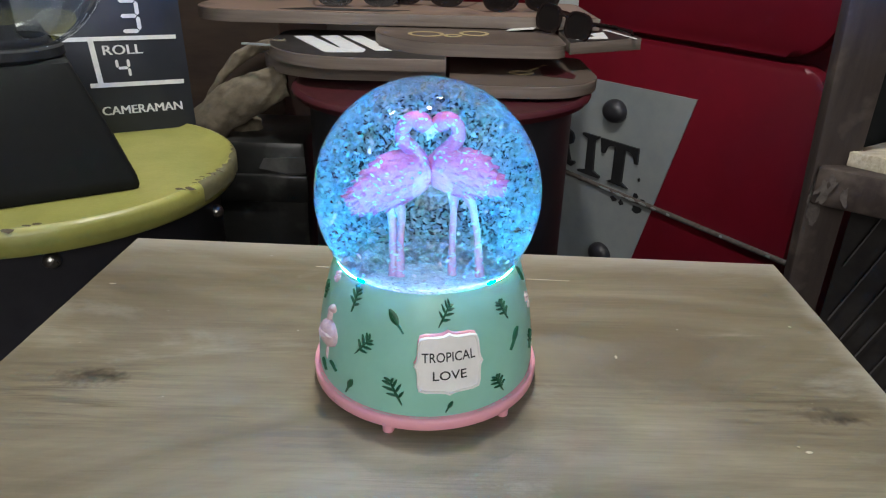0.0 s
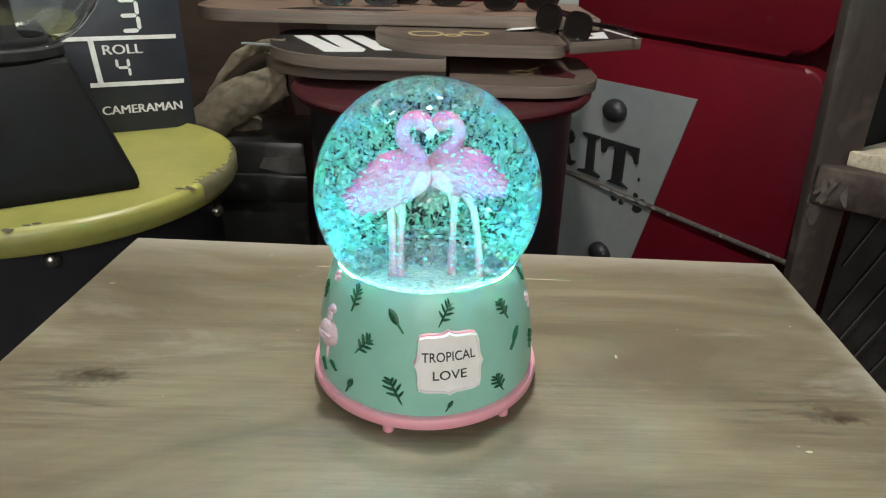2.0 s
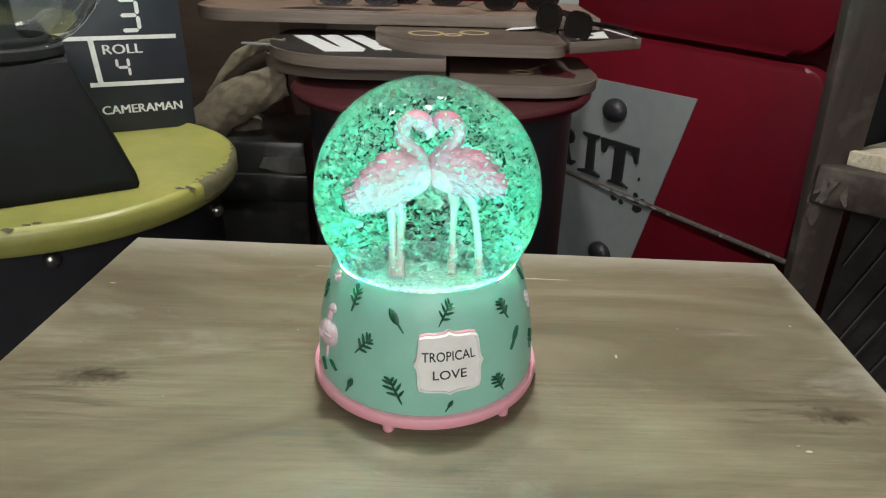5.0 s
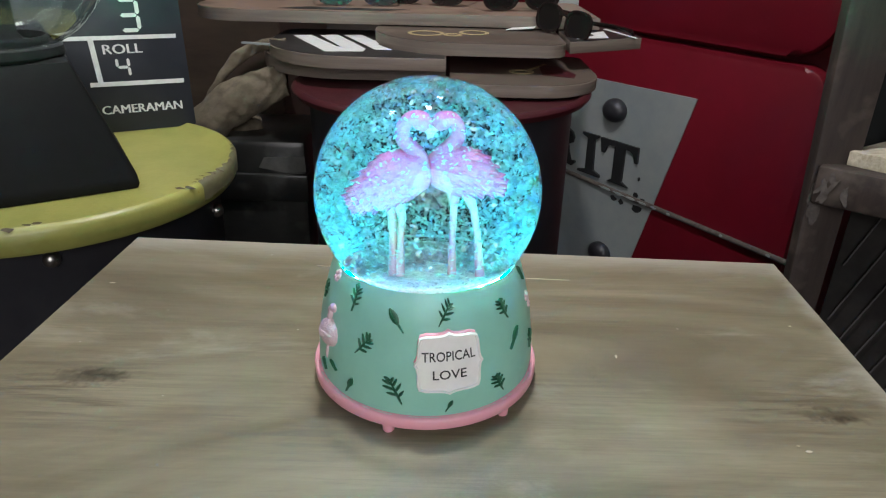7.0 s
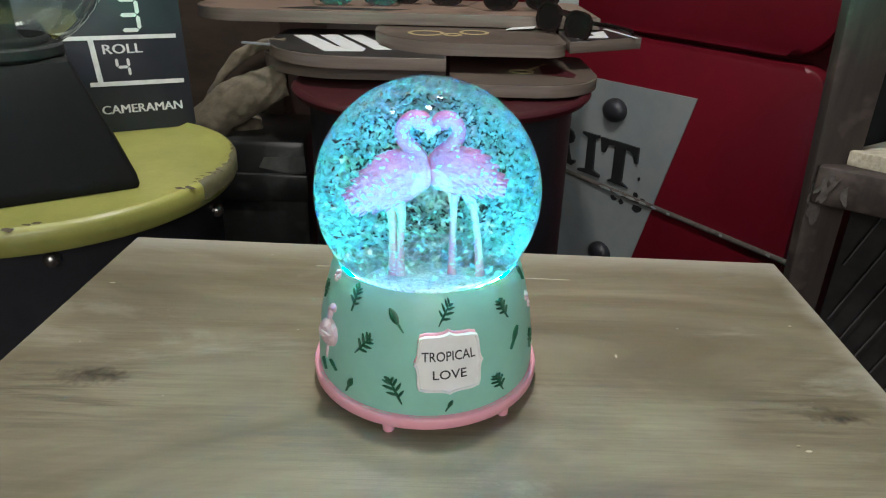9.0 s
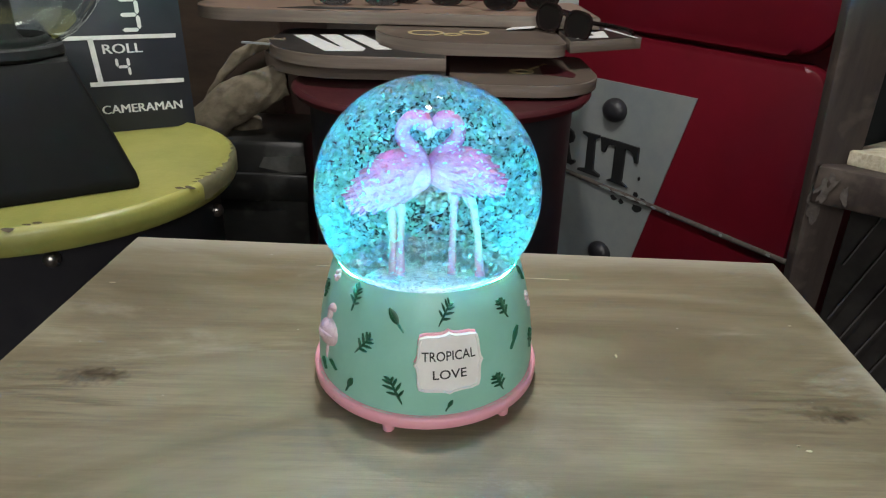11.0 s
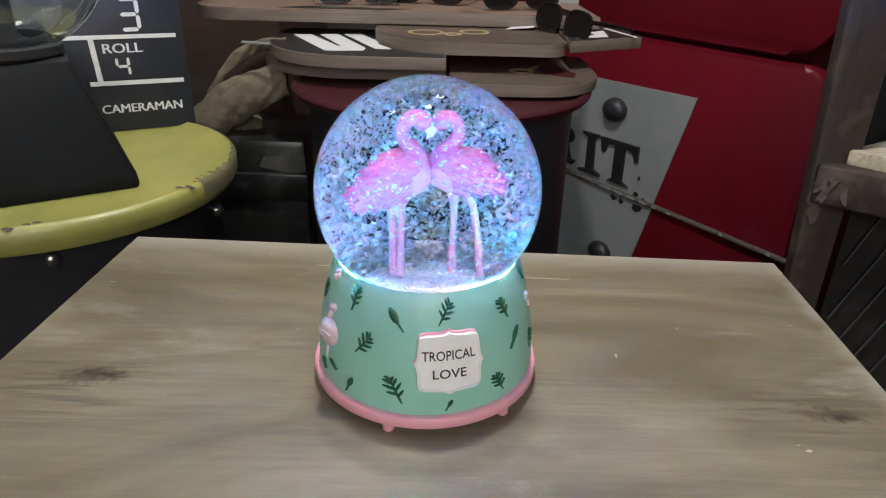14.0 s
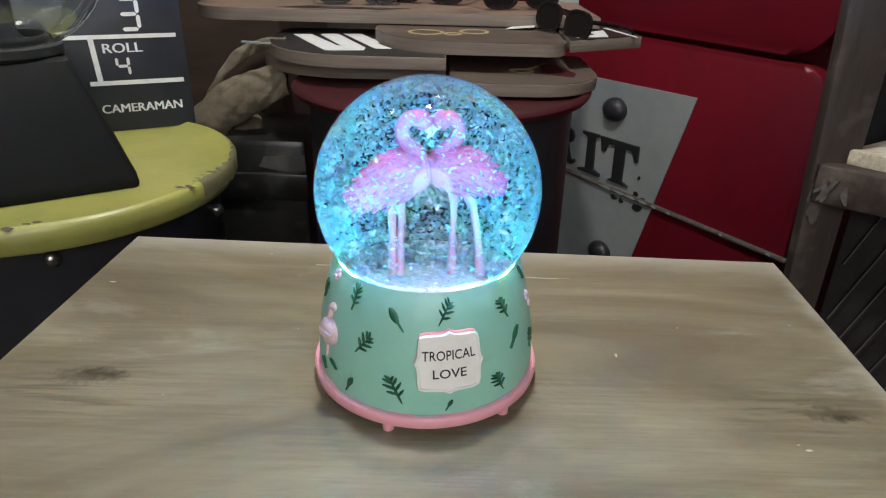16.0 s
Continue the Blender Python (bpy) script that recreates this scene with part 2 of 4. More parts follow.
M_BLUE_LED = glow("blue_light", (0.0, 0.20, 1.0), 122000)
M_RED_LED = glow("red_light", (1.0, 0.06, 0.14), 80000)


# ---- mesh tools ----
def mesh_of(name, bm, mat, smooth=None):
    me = bpy.data.meshes.new(name)
    bmesh.ops.recalc_face_normals(bm, faces=bm.faces)
    bm.to_mesh(me)
    bm.free()
    for mm in (mat if isinstance(mat, (list, tuple)) else [mat]):
        me.materials.append(mm)
    if smooth is not None:
        me.shade_smooth()
        if smooth < 180:
            me.set_sharp_from_angle(angle=radians(smooth))
    return me


def part(name, bm, mat, parent, label="", smooth=None):
    """One mesh object under a thing or under a part; the parent stands where the mesh's origin does."""
    ob = new(name, mesh_of(name, bm, mat, smooth))
    ob.parent = parent
    if label:
        ob["label"] = label
    return ob


def thing(name, label, category, m=None, group="", kind=""):
    ob = new(name)
    ob.empty_display_size = 0.02
    if m is not None:
        ob.matrix_basis = m
    return tagged(ob, label, category, group, kind)


def solid(name, bm, mat, label, category, group="", kind="", smooth=None, m=None):
    ob = new(name, mesh_of(name, bm, mat, smooth))
    if m is not None:
        ob.matrix_basis = m
    return tagged(ob, label, category, group, kind)


def box(bm, x0, x1, y0, y1, z0, z1, bevel=0.0):
    geo = bmesh.ops.create_cube(bm, size=1)["verts"]
    for v in geo:
        v.co = Vector(((x0 + x1) / 2 + v.co.x * (x1 - x0), (y0 + y1) / 2 + v.co.y * (y1 - y0), (z0 + z1) / 2 + v.co.z * (z1 - z0)))
    if bevel:
        edges = list({e for v in geo for e in v.link_edges})
        bmesh.ops.bevel(bm, geom=edges, offset=bevel, segments=2, affect="EDGES", profile=0.5)
    return bm


def prism(bm, poly, z0, z1, bevel=0.0, m=None):
    """A flat plate of the outline poly between z0 and z1, with its rims rounded."""
    low = [bm.verts.new((x, y, z0)) for x, y in poly]
    top = [bm.verts.new((x, y, z1)) for x, y in poly]
    k = len(poly)
    f0, f1 = bm.faces.new(low[::-1]), bm.faces.new(top)
    for i in range(k):
        bm.faces.new((low[i], low[(i + 1) % k], top[(i + 1) % k], top[i]))
    verts = low + top
    if bevel:
        r = bmesh.ops.bevel(bm, geom=list(f0.edges) + list(f1.edges), offset=bevel, segments=2, affect="EDGES", profile=0.5)
        verts = list({v for v in r["verts"]} | {v for v in verts if v.is_valid})
    if m is not None:
        bmesh.ops.transform(bm, matrix=m, verts=verts)
    return bm


def rounded(x0, x1, y0, y1, r, steps=6):
    """Outline of a rectangle; r: one radius or four, from the corner at x0, y0 on, counter-clockwise."""
    rs = r if isinstance(r, (list, tuple)) else [r] * 4
    out = []
    for i, (cx, cy, sx, sy) in enumerate(((x0, y0, 1, 1), (x1, y0, -1, 1), (x1, y1, -1, -1), (x0, y1, 1, -1))):
        q = rs[i]
        if q <= 0:
            out.append((cx, cy))
            continue
        for j in range(steps + 1):
            a = math.pi + i * math.pi / 2 + j / steps * math.pi / 2
            out.append((cx + sx * q + q * math.cos(a), cy + sy * q + q * math.sin(a)))
    return out


def lathe(bm, profile, steps=64, centre=(0, 0)):
    rows = []
    for r, z in profile:
        if r < 1e-6:
            rows.append([bm.verts.new((centre[0], centre[1], z))])
        else:
            rows.append([bm.verts.new((centre[0] + r * math.cos(i * math.tau / steps), centre[1] + r * math.sin(i * math.tau / steps), z)) for i in range(steps)])
    for a, b in zip(rows, rows[1:]):
        for i in range(steps):
            j = (i + 1) % steps
            q = [a[i % len(a)], a[j % len(a)], b[j % len(b)], b[i % len(b)]]
            q = list(dict.fromkeys(q))
            if len(q) > 2:
                bm.faces.new(q)
    return bm


def tube(bm, points, radii, sides=10, mat=0):
    """A closed round form along a line, with a radius (or two half-axes) at each point."""
    pts = [Vector(q) for q in points]
    rings = []
    for i, q in enumerate(pts):
        d = (pts[min(i + 1, len(pts) - 1)] - pts[max(i - 1, 0)]).normalized()
        side = Vector((0, 1, 0)) if abs(d.y) < 0.95 else Vector((1, 0, 0))
        u = d.cross(side).normalized()
        w = d.cross(u).normalized()
        r = radii[i] if isinstance(radii[i], tuple) else (radii[i], radii[i])
        rings.append([bm.verts.new(q + u * r[0] * math.cos(k * math.tau / sides) + w * r[1] * math.sin(k * math.tau / sides)) for k in range(sides)])
    for a, b in zip(rings, rings[1:]):
        for k in range(sides):
            bm.faces.new((a[k], a[(k + 1) % sides], b[(k + 1) % sides], b[k])).material_index = mat
    bm.faces.new(rings[0][::-1]).material_index = mat
    bm.faces.new(rings[-1]).material_index = mat
    return bm


def smooth_line(points, per=5):
    """Catmull-Rom through points of any length."""
    pts = [np.array(q, float) for q in points]
    pts = [2 * pts[0] - pts[1]] + pts + [2 * pts[-1] - pts[-2]]
    out = []
    for a, b, c, d in zip(pts, pts[1:], pts[2:], pts[3:]):
        for k in range(per):
            s = k / per
            out.append(0.5 * (2 * b + (c - a) * s + (2 * a - 5 * b + 4 * c - d) * s * s + (3 * b - a - 3 * c + d) * s ** 3))
    return out + [pts[-2]]


def words(text, size, depth, bold=0.0):
    """Flat letters of Blender's own font, centred on their width, standing on y = 0, as a bmesh."""
    cu = bpy.data.curves.new("words", "FONT")
    cu.body, cu.size, cu.extrude, cu.align_x = text, size, depth / 2, "CENTER"
    cu.resolution_u, cu.offset = 3, bold
    ob = new("words", cu)
    dg = bpy.context.evaluated_depsgraph_get()
    me = bpy.data.meshes.new_from_object(ob.evaluated_get(dg))
    bm = bmesh.new()
    bm.from_mesh(me)
    bpy.data.objects.remove(ob)
    bpy.data.curves.remove(cu)
    bpy.data.meshes.remove(me)
    return bm


def fit_words(text, x0, x1, y0, y1, depth, bold=0.0):
    bm = words(text, 1.0, 0.0, bold)
    xs, ys = [v.co.x for v in bm.verts], [v.co.y for v in bm.verts]
    ax, ay = min(xs), min(ys)
    sx, sy = (x1 - x0) / (max(xs) - ax), (y1 - y0) / (max(ys) - ay)
    for v in bm.verts:
        v.co = Vector((x0 + (v.co.x - ax) * sx, y0 + (v.co.y - ay) * sy, depth))
    return bm


# ---- the shop ----
def shell():
    X0, X1, Y0, Y1, Z0, Z1 = -2.2, 2.4, -2.2, 1.9, -0.75, 1.95
    for name, dims, mat in (
            ("floor", (X0 - .1, X1 + .1, Y0 - .1, Y1 + .1, Z0 - .1, Z0), M_FLOOR),
            ("ceiling", (X0 - .1, X1 + .1, Y0 - .1, Y1 + .1, Z1, Z1 + .1), M_CEIL),
            ("wall_north", (X0 - .1, X1 + .1, Y1, Y1 + .1, Z0, Z1), M_WALL),
            ("wall_south", (X0 - .1, X1 + .1, Y0 - .1, Y0, Z0, Z1), M_WALL),
            ("wall_west", (X0 - .1, X0, Y0, Y1, Z0, Z1), M_WALL),
            ("wall_east", (X1, X1 + .1, Y0, Y1, Z0, Z1), M_WALL)):
        solid(name, box(bmesh.new(), *dims), mat, "dim brown shop " + name.split("_")[0], name.split("_")[0], kind="structure")


def table():
    t = thing("wooden_table", "greyed pine display table with dark knots", "table")
    poly = [(-0.224, -0.40), (0.2065, -0.40), (0.2276, 0.1237), (-0.2026, 0.1396)]
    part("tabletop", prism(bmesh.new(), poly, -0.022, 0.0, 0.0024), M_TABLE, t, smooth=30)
    for x0, x1, y0, y1 in ((.056, .086, .0915, .0903), (-.073, -.050, .1012, .1004)):
        q = [(x0, y0 - .0005), (x1, y1 - .0003), (x1, y1 + .0003), (x0, y0 + .0005)]
        part("scratch", prism(bmesh.new(), q, .0001, .0003), M_CREAM, t, "pale scratch")
    for x, y, w, h in ((.0970, .0080, .0007, .0016), (.1635, -.0593, .0016, .0007), (.1605, -.0560, .0008, .0004), (.2010, .0420, .0009, .0005), (-.1890, .0720, .0020, .0004)):
        q = [(x + w * math.cos(i * math.tau / 7 + 1) * (1 - .3 * (i % 2)), y + h * math.sin(i * math.tau / 7 + 1)) for i in range(7)]
        part("paint_fleck", prism(bmesh.new(), q, .0001, .0004), M_CREAM, t, "pale paint fleck")
    for name, (x0, x1, y0, y1) in (("side_panel", (-0.208, -0.193, -0.37, 0.108)), ("side_panel", (0.180, 0.195, -0.37, 0.108)),
                                   ("back_panel", (-0.193, 0.180, 0.093, 0.108)), ("front_panel", (-0.193, 0.180, -0.37, -0.355))):
        part(name, box(bmesh.new(), x0, x1, y0, y1, -0.75, -0.022, 0.001), M_TABLE, t)


# ---- the snow globe ----
BALL_Z, BALL_R = 0.0902, 0.05
BASE = ((0.0030, 0.0506), (0.0100, 0.0515), (0.020, 0.0511), (0.035, 0.0491), (0.048, 0.0461), (0.056, 0.0438), (0.0605, 0.0416))


NEAR = 0.9874  # the globe's size, scaled about the eye to fit the camera's view
GLOBE_M = Matrix.Translation(EYE * (1 - NEAR)) @ Matrix.Scale(NEAR, 4)


def on_base(phi, z, off=0.0):
    """A point of the base's skin: phi in degrees from the front towards the right, z above the table."""
    r = np.interp(z, [q[0] for q in BASE], [q[1] for q in BASE]) + off
    a = radians(phi)
    return Vector((r * math.sin(a), -r * math.cos(a), z + off * 0.25))


def wrap(bm, phi, z, turn, lift):
    """Lay a flat form (x right, y up, z out) on the base round phi, z, turned by turn degrees."""
    c, s = math.cos(radians(turn)), math.sin(radians(turn))
    for v in bm.verts:
        x, y = v.co.x * c - v.co.y * s, v.co.x * s + v.co.y * c
        v.co = on_base(phi + math.degrees(x / 0.0495), z + y * 0.985, v.co.z + lift)
    return bm


def blade(bm, x, y, turn, length, width, thick):
    """A pointed leaf blade from x, y on, domed towards its middle."""
    c, s = math.cos(radians(turn)), math.sin(radians(turn))
    mid, left, right, low_l, low_r = [], [], [], [], []
    for k in range(5):
        q = k / 4
        w = width / 2 * math.sin(math.pi * min(0.97, 0.1 + 0.9 * q)) ** 0.8
        for lst, off, h in ((mid, 0, thick), (left, w, thick * .5), (right, -w, thick * .5), (low_l, w, -0.0003), (low_r, -w, -0.0003)):
            px, py = length * q, off
            lst.append(bm.verts.new((x + px * c - py * s, y + px * s + py * c, h)))
    for k in range(4):
        for a, b in ((left, mid), (mid, right), (low_l, left), (right, low_r)):
            bm.faces.new((a[k], a[k + 1], b[k + 1], b[k]))


def fern(size):
    bm = bmesh.new()
    blade(bm, 0, -size * .5, 90, size, size * .09, 0.0007)
    for k, (h, l) in enumerate(((-.16, .36), (.06, .42), (.27, .36), (.43, .24))):
        for sgn in (-1, 1):
            blade(bm, 0, size * (h + .04 * sgn), 90 + sgn * (58 - 6 * k), size * l, size * .105, 0.0008)
    return bm


def leaf(size):
    bm = bmesh.new()
    blade(bm, 0, -size * .12, 90, size * .62, size * .30, 0.0009)
    blade(bm, 0, -size * .5, 90, size * .9, size * .07, 0.0011)
    return bm


def bracket_outline(w, h, r):
    """The plaque's outline: scooped corners and a small point in the middle of each side."""
    out = []
    def side(ax, ay, bx, by, nx, ny, bulge):
        for k in range(13):
            q = k / 12
            b = bulge * (math.exp(-((q - .5) / .07) ** 2) + 0.35 * math.exp(-((q - .5) / .22) ** 2))
            out.append((ax + (bx - ax) * q + nx * b, ay + (by - ay) * q + ny * b))
    a, b = w / 2, h / 2
    side(-a + r, -b, a - r, -b, 0, -1, .0011)
    out.append((a - r * .22, -b + r * .22))
    side(a, -b + r, a, b - r, 1, 0, .0011)
    out.append((a - r * .22, b - r * .22))
    side(a - r, b, -a + r, b, 0, 1, .0011)
    out.append((-a + r * .22, b - r * .22))
    side(-a, b - r, -a, -b + r, -1, 0, .0011)
    out.append((-a + r * .22, -b + r * .22))
    return out


def plaque_plate(w, h, r, z0, z1, bevel):
    """A plate with enough inner points to follow the round base."""
    bm = bmesh.new()
    rim = bracket_outline(w, h, r)
    rings = [[bm.verts.new((x * q, y * q, z)) for x, y in rim] for q, z in ((1, z0), (1, z1 - bevel), (1 - bevel / (w / 2), z1), (.66, z1), (.33, z1))]
    mid = bm.verts.new((0, 0, z1))
    k = len(rim)
    for a, b in zip(rings, rings[1:]):
        for i in range(k):
            bm.faces.new((a[i], a[(i + 1) % k], b[(i + 1) % k], b[i]))
    for i in range(k):
        bm.faces.new((rings[-1][i], rings[-1][(i + 1) % k], mid))
    return bm


def flamingo(parent, body, neck, beak, legs, y, eye):
    bm = bmesh.new()
    pts = smooth_line([(q[0], y + q[1], q[2]) for q in body], 4)
    rad = smooth_line([(q[3] * 1.22, q[3] * .95) for q in body], 4)
    tube(bm, pts, [tuple(r) for r in rad], 16)
    # plumage: overlapping small feathers that point to the tail
    rng = random.Random(int(abs(body[0][0]) * 1e6))
    for i in range(2, len(pts) - 4, 2):
        d = Vector(pts[i - 1] - pts[i + 1]).normalized()
        u = d.cross(Vector((0, 1, 0))).normalized()
        w = d.cross(u).normalized()
        for j in range(15):
            a = (j + .5 * (i // 2 % 2)) * math.tau / 15 + rng.uniform(-.12, .12)
            out = (u * rad[i][0] * math.cos(a) + w * rad[i][1] * math.sin(a))
            n = out.normalized()
            x = (d + n * rng.uniform(.12, .30)).normalized()
            z = (n - x * n.dot(x)).normalized()
            k = x.cross(z)
            size = rng.uniform(.8, 1.25)
            m = Matrix((x * .0022 * size, k * .0010 * size, z * .00042)).transposed().to_4x4()
            bmesh.ops.create_icosphere(bm, subdivisions=1, radius=1, matrix=Matrix.Translation(Vector(pts[i]) + out * .97 + d * .0008) @ m)
    pts = smooth_line([(q[0], y + q[1], q[2]) for q in neck], 5)
    rad = smooth_line([(q[3] * 1.18,) for q in neck], 5)
    tube(bm, pts, [float(r[0]) for r in rad], 12)
    pts = smooth_line([(q[0], y + q[1], q[2]) for q in beak], 4)
    rad = smooth_line([(q[3],) for q in beak], 4)
    tube(bm, pts, [max(.0002, float(r[0])) for r in rad], 8, 2)
    for lg in legs:
        tube(bm, [(q[0], y + q[1], q[2]) for q in lg], [q[3] * .95 for q in lg], 8, 1)
    e = bmesh.ops.create_icosphere(bm, subdivisions=1, radius=0.00056, matrix=Matrix.Translation((eye[0], y + eye[1], eye[2])))
    for f in {f for v in e["verts"] for f in v.link_faces}:
        f.material_index = 3
    ob = part("flamingo", bm, [M_BIRD, M_LEG, M_BEAK, M_INK], parent, "pink glittering flamingo figure with a curved neck", smooth=60)
    return ob


M_LEG = material("pale_leg", (0.56, 0.28, 0.32), (0.46, 0.21, 0.25), 0.5, scale=(300, 300, 300))
M_BEAK = material("pale_beak", (0.86, 0.80, 0.76), (0.74, 0.66, 0.62), 0.25, scale=(300, 300, 300))


def glitter(count, seed, behind, low=0.0310, high=0.05):
    """A rigid swarm of small six-sided flakes inside the ball, thicker away from its middle; behind: only beyond the figures.
    Origin: the ball's centre."""
    rng = np.random.default_rng(seed)
    verts, faces = [], []
    while len(faces) < count:
        q = rng.uniform(-1, 1, 3) * 0.0488
        side = math.hypot(q[0], q[2] if behind else q[1])
        if np.linalg.norm(q) > 0.0486 or (not behind and np.linalg.norm(q) < 0.0425) or (behind and q[1] < 0.006) or (not behind and not -low < q[2] < high) or rng.random() > 0.25 + 0.75 * min(1.0, (side / 0.036) ** 2) or (not behind and 0.002 < q[2] < 0.030 and rng.random() > 0.5):
            continue
        u = rng.normal(size=3)
        u /= np.linalg.norm(u)
        w = np.cross(u, rng.normal(size=3))
        w /= np.linalg.norm(w)
        size = rng.uniform(0.00038, 0.00080) if rng.random() < 0.6 else rng.uniform(0.00014, 0.00030)
        k = len(verts)
        for j in range(6):
            a = j * math.pi / 3
            verts.append(tuple(q + size * (u * math.cos(a) * 1.45 + w * math.sin(a) * .75)))
        faces.append(tuple(range(k, k + 6)))
    me = bpy.data.meshes.new("glitter")
    me.from_pydata(verts, [], faces)
    me.materials.append(M_FLAKE)
    return me


SWARMS, LEDS = [], {}


def snow_globe():
    g = thing("snow_globe", "lit snow globe with two flamingos on a mint base", "snow globe", GLOBE_M)
    # base
    prof = [(0.0, 0.003), (0.046, 0.003)] + [(r, z) for z, r in BASE] + [(0.0414, 0.0614), (0.0411, 0.0610), (0.0397, 0.0594), (0.0383, 0.0577), (0.0369, 0.0561), (0.0345, 0.0536), (0.0310, 0.0505), (0.0250, 0.0466), (0.0, 0.0440)]
    part("base", lathe(bmesh.new(), prof, 96), M_MINT, g, "mint green moulded resin base", smooth=50)
    ring = [(0.047, 0.0014), (0.0532, 0.0014), (0.0539, 0.0020), (0.0540, 0.0058), (0.0537, 0.0066), (0.0529, 0.0071), (0.0503, 0.0072), (0.0470, 0.0070)]
    part("rim", lathe(bmesh.new(), ring + ring[:1], 96), M_PINK, g, "pink rim round the foot", smooth=50)
    rng = random.Random(8)
    for a0, a1 in ((-66, -56), (-49, -36), (-30, -14), (-6, 9), (27, 38), (42, 50), (58, 70)):
        edge = [(a, 0.0519 + rng.uniform(-.0002, .0003), 0.0521 + rng.uniform(.0002, .0009)) for a in np.linspace(a0, a1, 9)]
        bm = bmesh.new()
        pairs = [[bm.verts.new((r * math.sin(radians(a)), -r * math.cos(radians(a)), 0.00735)) for r in (r0, r1)] for a, r0, r1 in edge]
        for p, q in zip(pairs, pairs[1:]):
            bm.faces.new((p[0], q[0], q[1], p[1]))
        part("paint_smear", bm, M_PALEPINK, g, "pale uneven paint along the rim")
    for phi in (-16.5, 45, 105, 165, 225, 285):
        a = radians(phi)
        bm = lathe(bmesh.new(), [(0, -.0025), (0.0022, -.0025), (0.0026, -.0020), (0.0028, 0.0018), (0, 0.0018)], 16, (0.0508 * math.sin(a), -0.0508 * math.cos(a)))
        part("foot", bm, M_PINK, g, "small pink foot", smooth=50)
    # painted relief
    for kind, size, phi, z, turn in LEAVES:
        part("leaf", wrap(fern(size) if kind == "fern" else leaf(size), phi, z, turn, 0.0002), M_LEAF, g, smooth=50)
    fr = part("plaque", wrap(plaque_plate(0.0262, 0.0250, 0.0035, 0.0, 0.0016, 0.0005), 12.8, 0.0327, 0, 0.0), M_PLAQUE, g, "white scalloped plaque with a pink upper edge", smooth=40)
    part("plaque_edge", wrap(plaque_plate(0.0262, 0.0250, 0.0035, 0.0, 0.0010, 0.0004), 12.6, 0.0337, 0, 0.0), M_PINK, fr, "pink edge", smooth=40)
    rim = bracket_outline(0.0262, 0.0250, 0.0035)
    bm = bmesh.new()
    rows = [[bm.verts.new((x * k, y * k, z)) for x, y in rim] for k, z in ((1.0, .0010), (1.0, .0021), (.975, .0025), (.935, .0024), (.915, .0015))]
    for a, b in zip(rows, rows[1:]):
        for i in range(len(rim)):
            bm.faces.new((a[i], a[(i + 1) % len(rim)], b[(i + 1) % len(rim)], b[i]))
    part("plaque_border", wrap(bm, 12.8, 0.0325, 0, 0.0), M_PLAQUE, fr, "raised white border", smooth=50)
    for text, x0, x1, y0, y1 in (("TROPICAL", -0.0113, 0.0110, 0.0012, 0.0055), ("LOVE", -0.0069, 0.0070, -0.0072, -0.0029)):
        bm = fit_words(text, x0, x1, y0, y1, 0.0, 0.010)
        bmesh.ops.subdivide_edges(bm, edges=[e for e in bm.edges if e.calc_length() > 0.002], cuts=2)
        part("lettering", wrap(bm, 12.8, 0.0330, 1.0, 0.00166), M_INK, fr, "dark hand-lettered words")
    # small flamingo and flowers in relief
    bm = bmesh.new()
    for x, y, w, h, d in ((0, 0, .0074, .0066, .0040), (-.0012, .0078, .0015, .0040, .0018), (.0002, .0118, .0026, .0020, .0020), (-.0022, .0100, .0016, .0022, .0016), (-.0005, -.0095, .0007, .0045, .0010)):
        bmesh.ops.create_uvsphere(bm, u_segments=14, v_segments=8, radius=1, matrix=Matrix.Translation((x, y, 0)) @ Matrix.Diagonal((w, h, d, 1)))
    for k in range(7):
        a = radians(-62 + 9 * k)
        m = Matrix.Translation((-.0022 + .0009 * k, -.0008 + .0003 * k, .0028)) @ pose(0, 0, 0, 0, 0, math.degrees(a)) @ Matrix.Diagonal((.0030, .0006, .0015, 1))
        bmesh.ops.create_uvsphere(bm, u_segments=10, v_segments=6, radius=1, matrix=m)
    part("flamingo_relief", wrap(bm, -58, 0.0325, 0, 0.0), M_RELIEF, g, "pale pink flamingo in relief", smooth=60)
    for phi, z, size in ((76, 0.045, .0024), (79, 0.040, .0018), (-62, 0.0578, .0026)):
        bm = bmesh.new()
        for k in range(5):
            a = k * math.tau / 5
            bmesh.ops.create_uvsphere(bm, u_segments=8, v_segments=6, radius=1, matrix=Matrix.Translation((math.cos(a) * size * .6, math.sin(a) * size * .6, 0)) @ Matrix.Diagonal((size * .5, size * .5, size * .5, 1)))
        part("flower", wrap(bm, phi, z, 0, 0.0), M_RELIEF, g, "white flower in relief", smooth=60)
    # ball
    ball = bmesh.new()
    bmesh.ops.create_uvsphere(ball, u_segments=128, v_segments=64, radius=BALL_R, matrix=Matrix.Translation((0, 0, BALL_Z)))
    glass = part("glass_ball", ball, M_WATER, g, "clear water-filled glass ball", smooth=180)
    glass.visible_shadow = False
    fl = lathe(bmesh.new(), [(0, 0.0500), (0.0240, 0.0500), (0.0240, 0.0545), (0.0226, 0.0575), (0.0210, 0.0594), (0.018, 0.0606), (0.012, 0.0613), (0.0, 0.0616)], 72)
    for v in fl.verts:
        if v.co.z > 0.0545:
            v.co.z += 0.0009 * noise.noise(v.co * 160)
    part("snow_mound", fl, M_SNOW, g, "white glitter-strewn mound in the ball", smooth=60)
